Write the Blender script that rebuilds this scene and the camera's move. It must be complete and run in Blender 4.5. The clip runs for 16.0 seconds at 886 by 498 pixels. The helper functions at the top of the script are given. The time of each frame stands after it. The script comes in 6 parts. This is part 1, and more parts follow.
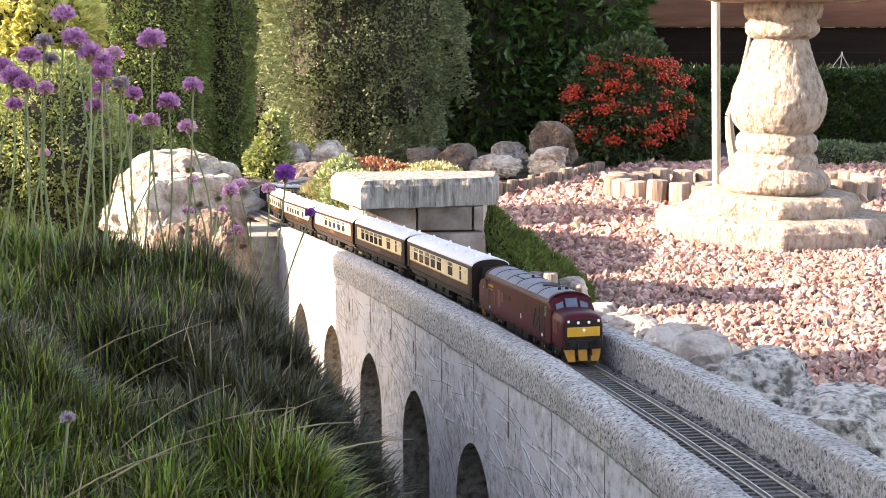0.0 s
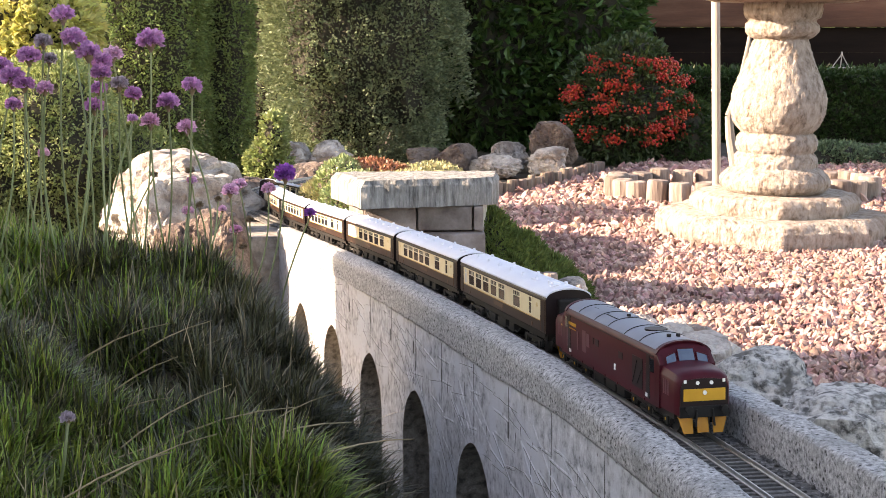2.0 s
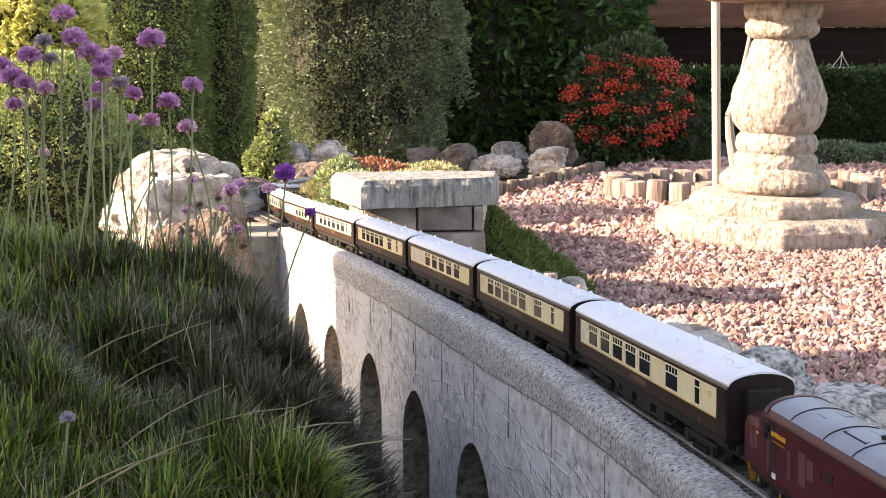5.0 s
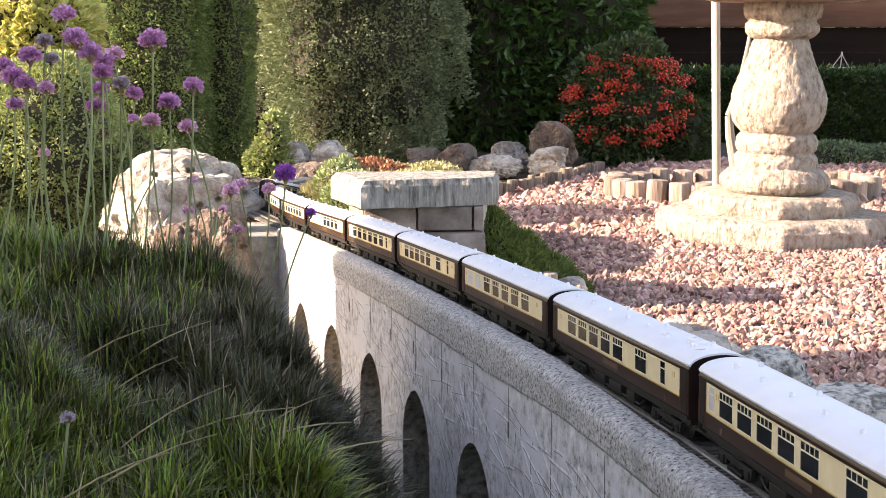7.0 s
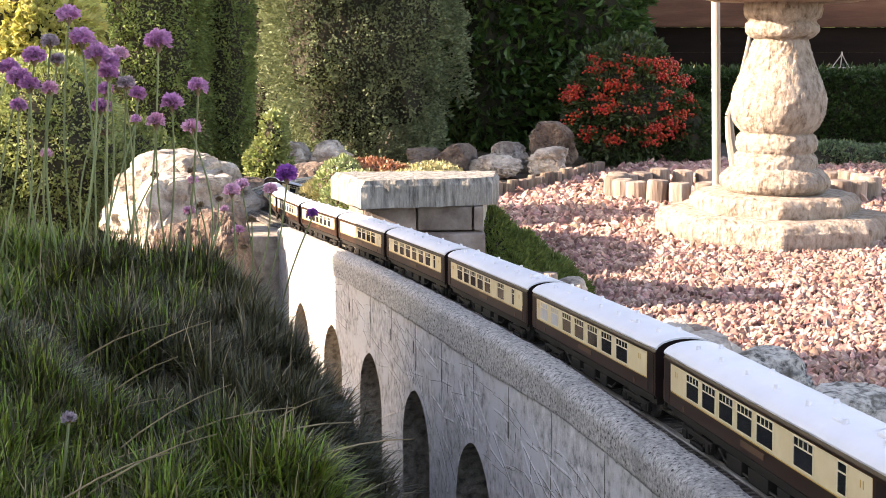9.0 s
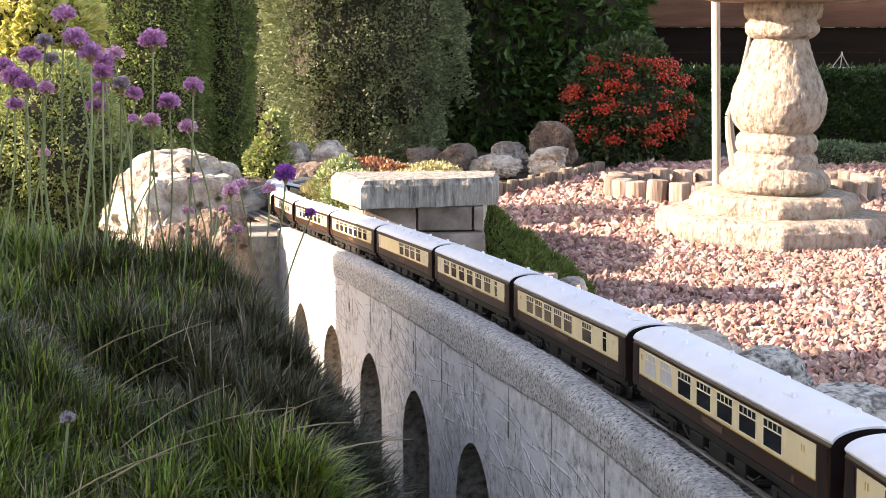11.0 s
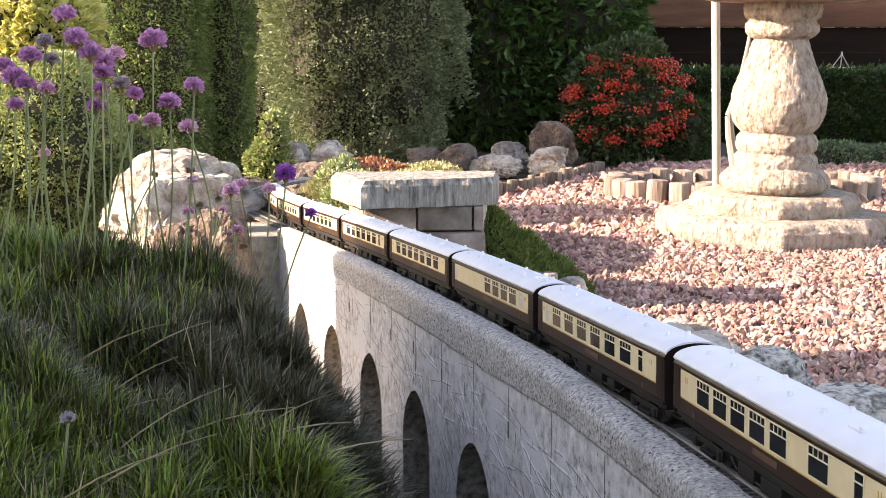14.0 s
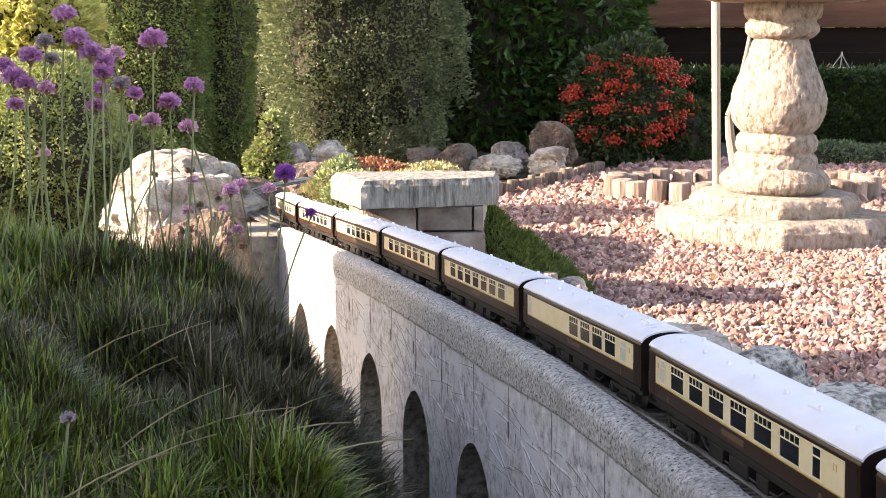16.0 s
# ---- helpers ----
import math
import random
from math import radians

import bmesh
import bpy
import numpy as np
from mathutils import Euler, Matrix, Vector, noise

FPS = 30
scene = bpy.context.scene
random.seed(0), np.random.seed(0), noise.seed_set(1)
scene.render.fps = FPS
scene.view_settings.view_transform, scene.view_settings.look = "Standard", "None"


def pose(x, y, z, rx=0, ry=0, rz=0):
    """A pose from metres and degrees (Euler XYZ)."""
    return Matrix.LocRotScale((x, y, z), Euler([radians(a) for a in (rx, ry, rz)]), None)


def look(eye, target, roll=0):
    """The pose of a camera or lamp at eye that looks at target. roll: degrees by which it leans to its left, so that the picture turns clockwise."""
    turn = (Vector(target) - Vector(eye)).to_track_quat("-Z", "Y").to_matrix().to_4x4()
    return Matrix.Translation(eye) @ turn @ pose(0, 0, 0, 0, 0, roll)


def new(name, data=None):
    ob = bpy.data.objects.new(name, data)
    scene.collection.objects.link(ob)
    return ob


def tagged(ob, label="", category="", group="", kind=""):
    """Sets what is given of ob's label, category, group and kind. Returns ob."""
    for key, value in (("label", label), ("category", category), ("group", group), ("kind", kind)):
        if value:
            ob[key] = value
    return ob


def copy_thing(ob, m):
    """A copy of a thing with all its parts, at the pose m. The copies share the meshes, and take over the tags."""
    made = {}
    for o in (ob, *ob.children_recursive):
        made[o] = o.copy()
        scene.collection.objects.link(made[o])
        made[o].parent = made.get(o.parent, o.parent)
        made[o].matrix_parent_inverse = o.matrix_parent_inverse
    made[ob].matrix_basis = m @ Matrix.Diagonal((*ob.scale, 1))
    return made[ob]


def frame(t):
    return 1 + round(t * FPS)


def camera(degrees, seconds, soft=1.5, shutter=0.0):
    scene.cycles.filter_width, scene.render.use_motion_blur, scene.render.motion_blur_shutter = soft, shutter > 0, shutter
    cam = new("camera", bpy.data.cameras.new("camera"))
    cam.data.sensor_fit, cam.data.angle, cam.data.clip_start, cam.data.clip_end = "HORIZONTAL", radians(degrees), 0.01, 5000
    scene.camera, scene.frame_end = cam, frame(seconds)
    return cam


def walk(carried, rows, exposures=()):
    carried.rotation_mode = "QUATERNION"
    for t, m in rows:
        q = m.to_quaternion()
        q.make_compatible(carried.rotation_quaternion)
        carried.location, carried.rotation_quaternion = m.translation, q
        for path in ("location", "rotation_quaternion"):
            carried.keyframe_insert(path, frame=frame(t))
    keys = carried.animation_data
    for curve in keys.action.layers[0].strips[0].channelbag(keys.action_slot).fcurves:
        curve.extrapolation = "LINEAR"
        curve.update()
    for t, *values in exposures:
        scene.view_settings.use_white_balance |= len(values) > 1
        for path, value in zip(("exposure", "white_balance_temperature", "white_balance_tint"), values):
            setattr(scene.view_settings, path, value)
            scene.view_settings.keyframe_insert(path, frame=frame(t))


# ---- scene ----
CAM_H = 0.237
cam = camera(36.74, 16.0, soft=0.7)
walk(cam, [(0.0, pose(0, 0, CAM_H, 90 - 9.239)), (16.0, pose(0, 0, CAM_H, 90 - 9.239))],
     exposures=[(0.0, 2.22, 8500, 22), (0.5, 2.12, 8500, 22), (1.0, 1.99, 8500, 22), (1.6, 1.96, 8500, 22), (16.0, 1.97, 8500, 22)])

# ---- light ----
SUN_EL, SUN_AZ = 23.0, -97.0   # elevation; bearing of the sun, degrees from +y towards +x
world = bpy.data.worlds.new("world")
scene.world = world
world.use_nodes = True
_wn = world.node_tree
_sky = _wn.nodes.new("ShaderNodeTexSky")
_sky.sky_type = 'NISHITA'
_sky.sun_disc = False
_sky.sun_elevation = radians(SUN_EL)
_sky.sun_rotation = radians(SUN_AZ)
_wn.links.new(_sky.outputs[0], _wn.nodes["Background"].inputs[0])
_wn.nodes["Background"].inputs[1].default_value = 0.15
sun = new("sun", bpy.data.lights.new("sun", 'SUN'))
sun.data.energy = 4.9
sun.data.angle = radians(0.5)
sun.data.color = (1.0, 0.93, 0.82)
_sd = Vector((math.sin(radians(SUN_AZ)) * math.cos(radians(SUN_EL)), math.cos(radians(SUN_AZ)) * math.cos(radians(SUN_EL)), math.sin(radians(SUN_EL))))
sun.matrix_world = look(_sd * 20, (0, 0, 0))

# ---- the railway's line: heading (degrees) at every 0.1 m of its length; 0 is the engine's place at the start ----
GRADE = 0.0662
GAUGE = 0.0165
S0, DS = -4.0, 0.01
KNOTS = [(-4.0, -100), (-2.1, -98), (-1.9, -72), (-1.8, -50), (-1.7, -26), (-1.6, -2), (-1.5, 12), (-1.4, 15), (-1.3, 13), (-1.2, 13.5), (-1.1, 16.3), (-1.0, 16.6), (-0.8, 16.54),
         (-0.6, 15.92), (-0.4, 14.89), (-0.2, 13.78), (0.0, 12.64), (0.2, 11.28), (0.4, 9.23), (0.6, 5.74), (0.8, 2.0), (1.0, 0), (2.4, 0)]


class Line:
    """A way over the ground: places and headings by its length."""

    def __init__(self, knots, x0, y0, s0=0.0):
        self.s = np.arange(S0, 2.41, DS)
        th = np.radians(np.interp(self.s, [k[0] for k in knots], [k[1] for k in knots]))
        k = np.ones(9) / 9
        th = np.convolve(np.pad(th, 4, mode="edge"), k, "valid")
        self.th = th
        dx, dy = np.sin(th), -np.cos(th)
        self.x = np.concatenate([[0], np.cumsum((dx[1:] + dx[:-1]) / 2 * DS)])
        self.y = np.concatenate([[0], np.cumsum((dy[1:] + dy[:-1]) / 2 * DS)])
        i = int(np.argmin(abs(self.s - s0)))
        self.x += x0 - self.x[i]
        self.y += y0 - self.y[i]
        self.zz = np.where(self.s > -1.45, GRADE * self.s, GRADE * -1.45 + 0.25 * np.minimum(0, self.s + 1.62))
        self.zz = np.maximum(self.zz, -0.33)

    def at(self, s, lat=0.0, up=0.0):
        """A point: lat metres to the right of the way, up metres over the rails."""
        th = np.interp(s, self.s, self.th)
        return Vector((np.interp(s, self.s, self.x) - lat * math.cos(th), np.interp(s, self.s, self.y) - lat * math.sin(th), np.interp(s, self.s, self.zz) + up))

    def pose_at(self, s, half=0.09):
        """The pose of a vehicle with its middle at s, on two bogies half apart from it; its x axis points ahead."""
        a, b = self.at(s - half), self.at(s + half)
        ex = (b - a).normalized()
        ey = Vector((0, 0, 1)).cross(ex).normalized()
        ez = ex.cross(ey)
        mid = (a + b) / 2
        return Matrix(((ex.x, ey.x, ez.x, mid.x), (ex.y, ey.y, ez.y, mid.y), (ex.z, ey.z, ez.z, mid.z), (0, 0, 0, 1)))


line = Line(KNOTS, 0.0721, 1.0205)
GRAVEL_Z = -0.183


# ---- building helpers ----
def mesh_of(bm, name, mats, smooth=False):
    me = bpy.data.meshes.new(name)
    bm.normal_update()
    bm.to_mesh(me)
    bm.free()
    for m in (mats if isinstance(mats, (list, tuple)) else [mats]):
        me.materials.append(m)
    if smooth:
        me.shade_smooth()
        if smooth != True:
            me.set_sharp_from_angle(angle=radians(smooth))
    return me


def part(name, bm, material, parent=None, label="", smooth=False):
    ob = new(name, mesh_of(bm, name, material, smooth))
    if parent is not None:
        ob.parent = parent
    if label:
        ob["label"] = label
    return ob


def empty(name, m=None):
    ob = new(name)
    ob.empty_display_size = 0.02
    if m is not None:
        ob.matrix_basis = m
    return ob


def add_box(bm, x0, x1, y0, y1, z0, z1, bevel=0.0):
    r = bmesh.ops.create_cube(bm, size=1.0, matrix=Matrix.Translation(((x0 + x1) / 2, (y0 + y1) / 2, (z0 + z1) / 2)) @ Matrix.Diagonal((x1 - x0, y1 - y0, z1 - z0, 1)))
    if bevel:
        es = list({e for v in r["verts"] for e in v.link_edges})
        bmesh.ops.bevel(bm, geom=es, offset=bevel, segments=2, affect='EDGES', profile=0.6)


def box(x0, x1, y0, y1, z0, z1, bevel=0.0):
    bm = bmesh.new()
    add_box(bm, x0, x1, y0, y1, z0, z1, bevel)
    return bm


def add_cyl(bm, a, b, r, r2=None, seg=10, caps=True):
    a, b = Vector(a), Vector(b)
    d = b - a
    q = Vector((0, 0, 1)).rotation_difference(d).to_matrix().to_4x4()
    bmesh.ops.create_cone(bm, cap_ends=caps, segments=seg, radius1=r, radius2=r if r2 is None else r2, depth=d.length, matrix=Matrix.Translation((a + b) / 2) @ q)


def loft(bm, rings, closed=True, cap=True):
    """Skin over rings of equal length. Returns the rows of vertices."""
    rows = [[bm.verts.new(p) for p in r] for r in rings]
    n = len(rows[0])
    for a, b in zip(rows, rows[1:]):
        for i in range(n if closed else n - 1):
            j = (i + 1) % n
            bm.faces.new((a[i], a[j], b[j], b[i]))
    if cap and closed:
        bm.faces.new(list(reversed(rows[0])))
        bm.faces.new(rows[-1])
    return rows


def lathe(bm, profile, seg=32, cx=0, cy=0):
    rings = [[(cx + r * math.cos(2 * math.pi * i / seg), cy + r * math.sin(2 * math.pi * i / seg), z) for i in range(seg)] for r, z in profile]
    return loft(bm, rings)


def sweep(bm, way, s0, s1, step, section):
    """Drive a section of (lat, up) points along a line."""
    n = max(2, int(round((s1 - s0) / step)) + 1)
    rings = [[way.at(s, la, up) for la, up in section] for s in np.linspace(s0, s1, n)]
    return loft(bm, rings)


def fbm(p, scale, octaves=4):
    return noise.fractal(Vector(p) * scale, 1.0, 2.0, octaves)


# ---- materials ----
def material(name, base=(0.5, 0.5, 0.5), rough=0.8, metal=0.0, spec=None):
    m = bpy.data.materials.new(name)
    m.use_nodes = True
    b = m.node_tree.nodes["Principled BSDF"]
    b.inputs["Base Color"].default_value = (*base, 1)
    b.inputs["Roughness"].default_value = rough
    b.inputs["Metallic"].default_value = metal
    if spec is not None:
        b.inputs["Specular IOR Level"].default_value = spec
    return m


def textured(name, stops, scale=20.0, detail=6.0, rough=0.85, bump=0.3, bump_scale=None, dist=0.002, second=None, spots=None, per_object=0.0, per_island=0.0, metal=0.0, spec=None, stretch=None, rough_var=0.1):
    """Colours along a noise at one size, a second coarser noise that stains it, spots of dirt, and a bump of finer grain."""
    m = material(name, stops[0][1], rough, metal, spec)
    nt = m.node_tree
    N, Lk = nt.nodes, nt.links
    b = N["Principled BSDF"]
    tc = N.new("ShaderNodeTexCoord")
    src = tc.outputs["Object"]
    if stretch:
        mp = N.new("ShaderNodeMapping")
        mp.inputs["Scale"].default_value = stretch
        Lk.new(src, mp.inputs[0])
        src = mp.outputs[0]
    if per_object:
        oi = N.new("ShaderNodeObjectInfo")
        ad = N.new("ShaderNodeVectorMath")
        ad.operation = 'MULTIPLY_ADD'
        ad.inputs[1].default_value = (1, 1, 1)
        mu = N.new("ShaderNodeVectorMath")
        mu.operation = 'SCALE'
        mu.inputs["Scale"].default_value = 37.0
        cb = N.new("ShaderNodeCombineXYZ")
        for i in range(3):
            Lk.new(oi.outputs["Random"], cb.inputs[i])
        Lk.new(cb.outputs[0], mu.inputs[0])
        Lk.new(src, ad.inputs[0])
        Lk.new(mu.outputs[0], ad.inputs[2])
        src = ad.outputs[0]
    nz = N.new("ShaderNodeTexNoise")
    nz.inputs["Scale"].default_value = scale
    nz.inputs["Detail"].default_value = detail
    nz.inputs["Roughness"].default_value = 0.65
    Lk.new(src, nz.inputs["Vector"])
    cr = N.new("ShaderNodeValToRGB")
    el = cr.color_ramp.elements
    el[0].position, el[0].color = stops[0][0], (*stops[0][1], 1)
    el[1].position, el[1].color = stops[-1][0], (*stops[-1][1], 1)
    for p, c in stops[1:-1]:
        e = el.new(p)
        e.color = (*c, 1)
    Lk.new(nz.outputs["Fac"], cr.inputs[0])
    col = cr.outputs[0]

    def mix(col, fac, colour=None, kind='MIX', value=None):
        mx = N.new("ShaderNodeMix")
        mx.data_type = 'RGBA'
        mx.blend_type = kind
        Lk.new(fac, mx.inputs[0]) if fac is not None else None
        Lk.new(col, mx.inputs[6])
        if colour is not None:
            mx.inputs[7].default_value = (*colour, 1)
        return mx.outputs[2]

    if second:
        sc, colour, lo, hi = second
        n2 = N.new("ShaderNodeTexNoise")
        n2.inputs["Scale"].default_value = sc
        n2.inputs["Detail"].default_value = 5
        Lk.new(src, n2.inputs["Vector"])
        mr = N.new("ShaderNodeMapRange")
        mr.inputs[1].default_value, mr.inputs[2].default_value = lo, hi
        Lk.new(n2.outputs["Fac"], mr.inputs[0])
        col = mix(col, mr.outputs[0], colour)
    if spots:
        sc, colour, lo, hi = spots
        n3 = N.new("ShaderNodeTexVoronoi")
        n3.inputs["Scale"].default_value = sc
        Lk.new(src, n3.inputs["Vector"])
        mr = N.new("ShaderNodeMapRange")
        mr.inputs[1].default_value, mr.inputs[2].default_value = lo, hi
        mr.inputs[3].default_value, mr.inputs[4].default_value = 1, 0
        Lk.new(n3.outputs["Distance"], mr.inputs[0])
        col = mix(col, mr.outputs[0], colour)
    for amount, kind in ((per_object, 0), (per_island, 1)):
        if amount:
            if kind:
                rnd = N.new("ShaderNodeNewGeometry").outputs["Random Per Island"]
            else:
                rnd = N.new("ShaderNodeObjectInfo").outputs["Random"]
            hs = N.new("ShaderNodeHueSaturation")
            mr = N.new("ShaderNodeMapRange")
            mr.inputs[3].default_value, mr.inputs[4].default_value = 1 - amount, 1 + amount
            Lk.new(rnd, mr.inputs[0])
            Lk.new(mr.outputs[0], hs.inputs["Value"])
            mh = N.new("ShaderNodeMapRange")
            mh.inputs[3].default_value, mh.inputs[4].default_value = 0.5 - amount * 0.05, 0.5 + amount * 0.05
            mlt = N.new("ShaderNodeMath")
            mlt.operation = 'MULTIPLY'
            mlt.inputs[1].default_value = 7.31
            fr = N.new("ShaderNodeMath")
            fr.operation = 'FRACT'
            Lk.new(rnd, mlt.inputs[0])
            Lk.new(mlt.outputs[0], fr.inputs[0])
            Lk.new(fr.outputs[0], mh.inputs[0])
            Lk.new(mh.outputs[0], hs.inputs["Hue"])
            Lk.new(col, hs.inputs["Color"])
            col = hs.outputs[0]
    Lk.new(col, b.inputs["Base Color"])
    if rough_var:
        mr = N.new("ShaderNodeMapRange")
        mr.inputs[3].default_value, mr.inputs[4].default_value = max(0.05, rough - rough_var), min(1, rough + rough_var)
        Lk.new(nz.outputs["Fac"], mr.inputs[0])
        Lk.new(mr.outputs[0], b.inputs["Roughness"])
    if bump:
        bn = N.new("ShaderNodeTexNoise")
        bn.inputs["Scale"].default_value = bump_scale or scale * 4
        bn.inputs["Detail"].default_value = 5
        bn.inputs["Roughness"].default_value = 0.7
        Lk.new(src, bn.inputs["Vector"])
        bp = N.new("ShaderNodeBump")
        bp.inputs["Strength"].default_value = bump
        bp.inputs["Distance"].default_value = dist
        Lk.new(bn.outputs["Fac"], bp.inputs["Height"])
        Lk.new(bp.outputs[0], b.inputs["Normal"])
    return m


def leafy(name, dark, light, per=0.35, rough=0.5, trans=0.25):
    """Foliage: a little light passes through; each leaf has its own shade."""
    m = textured(name, [(0.3, dark), (0.7, light)], scale=9, rough=rough, bump=0, per_island=per, rough_var=0.05)
    nt = m.node_tree
    b = nt.nodes["Principled BSDF"]
    tr = nt.nodes.new("ShaderNodeBsdfTranslucent")
    mx = nt.nodes.new("ShaderNodeMixShader")
    mx.inputs[0].default_value = trans
    col = b.inputs["Base Color"].links[0].from_socket
    nt.links.new(col, tr.inputs[0])
    nt.links.new(b.outputs[0], mx.inputs[1])
    nt.links.new(tr.outputs[0], mx.inputs[2])
    nt.links.new(mx.outputs[0], nt.nodes["Material Output"].inputs[0])
    return m


M_CONC = textured("weathered_concrete", [(0.36, (0.12, 0.12, 0.116)), (0.45, (0.36, 0.358, 0.35)), (0.55, (0.54, 0.537, 0.525)), (0.68, (0.74, 0.736, 0.72))], scale=400, detail=9, bump=1.0, bump_scale=620, dist=0.0024, second=(34, (0.30, 0.298, 0.29), 0.54, 0.80), spots=(210, (0.035, 0.035, 0.033), 0.10, 0.22), rough=0.95)
M_FACE = textured("smooth_cement", [(0.34, (0.20, 0.205, 0.212)), (0.45, (0.41, 0.418, 0.428)), (0.56, (0.52, 0.529, 0.541)), (0.70, (0.66, 0.67, 0.685))], scale=110, detail=9, bump=0.9, bump_scale=320, dist=0.0016, second=(21, (0.53, 0.55, 0.575), 0.52, 0.60), spots=(75, (0.10, 0.10, 0.096), 0.03, 0.12), rough=0.92)
M_STONE = textured("cream_cast_stone", [(0.34, (0.20, 0.15, 0.115)), (0.46, (0.42, 0.34, 0.285)), (0.64, (0.58, 0.505, 0.445))], scale=75, bump=1.0, bump_scale=95, dist=0.020, stretch=(1, 1, 0.55), second=(7, (0.36, 0.25, 0.18), 0.55, 0.85), rough=0.92)

# ---- ground ----
M_SOIL = textured("dark_soil", [(0.3, (0.05, 0.04, 0.03)), (0.7, (0.13, 0.10, 0.07))], scale=30, bump=0.8, dist=0.006, rough=0.95)


def ground():
    bm = bmesh.new()
    xs = [-400, -60, -12, -4, -2, -1.2, -0.8, -0.5, -0.35, -0.2, -0.05, 0.1, 0.3, 0.5, 0.8, 1.2, 2, 4, 12, 60, 400]
    ys = [-400, -60, -12, -4, -2, -0.6, 0, 0.4, 0.8, 1.2, 1.6, 1.9, 2.2, 2.6, 3.2, 3.8, 4.4, 5, 6, 9, 20, 80, 400]
    rows = []
    for y in ys:
        row = []
        for x in xs:
            z = GRAVEL_Z - 0.012
            if x < 0.05 and y < 2.0:      # the hollow that the viaduct crosses
                z -= 0.16 * min(1, (0.1 - x) / 0.25) * min(1, (2.0 - y) / 0.5)
            row.append(bm.verts.new((x, y, z)))
        rows.append(row)
    for a, b in zip(rows, rows[1:]):
        for i in range(len(a) - 1):
            bm.faces.new((a[i], a[i + 1], b[i + 1], b[i]))
    return tagged(part("ground", bm, M_SOIL), "dark garden soil under the gravel and plants", "ground", kind="structure")


ground()


def shade_wall():
    bm = box(-2.05, -1.85, -3.0, 1.42, -0.6, 1.4, 0.01)
    return tagged(part("wall_west", bm, M_CONC), "plain grey garden wall beside the plot", "wall", kind="structure")


shade_wall()

# ---- viaduct ----
WALL_L, WALL_R = 0.044, -0.042      # faces, metres to the right of the line
ARCHES = [-1.125, -0.905, -0.685, -0.462, -0.242, -0.022, 0.198, 0.418, 0.638]
ARCH_W, ARCH_TOP = 0.058, -0.088
B_S0, B_S1 = -1.09, 1.9


# rough brownish concrete, toned down to carry the shade inside the arches
M_BACKING = textured("shaded_rough_backing", [(0.34, (0.12, 0.105, 0.085)), (0.52, (0.34, 0.31, 0.265)), (0.70, (0.52, 0.48, 0.42))], scale=120, bump=0.9, bump_scale=260, dist=0.003, rough=0.95)
M_GROOVE = textured("dirty_groove", [(0.3, (0.045, 0.045, 0.044)), (0.7, (0.15, 0.15, 0.146))], scale=120, bump=0.5, dist=0.001, rough=0.95)


def near_top(s):
    """Height of the near parapet, built by hand and a little uneven."""
    return float(np.interp(s, [-1.1, -0.55, -0.1, 0.08, 0.16, 0.24, 0.32, 0.6, 1.9], [0.0085, 0.0092, 0.0095, 0.0110, 0.0112, 0.0090, 0.0077, 0.0078, 0.0078]))


def band_low(s):
    """Lower edge of the rough band under the near parapet."""
    return float(np.interp(s, [-1.1, -0.2, 0.05, 0.2, 0.6], [-0.0215, -0.0212, -0.0195, -0.0125, -0.0105])) + 0.0011 * noise.noise(Vector((s * 55, 0.3, 0.7)))


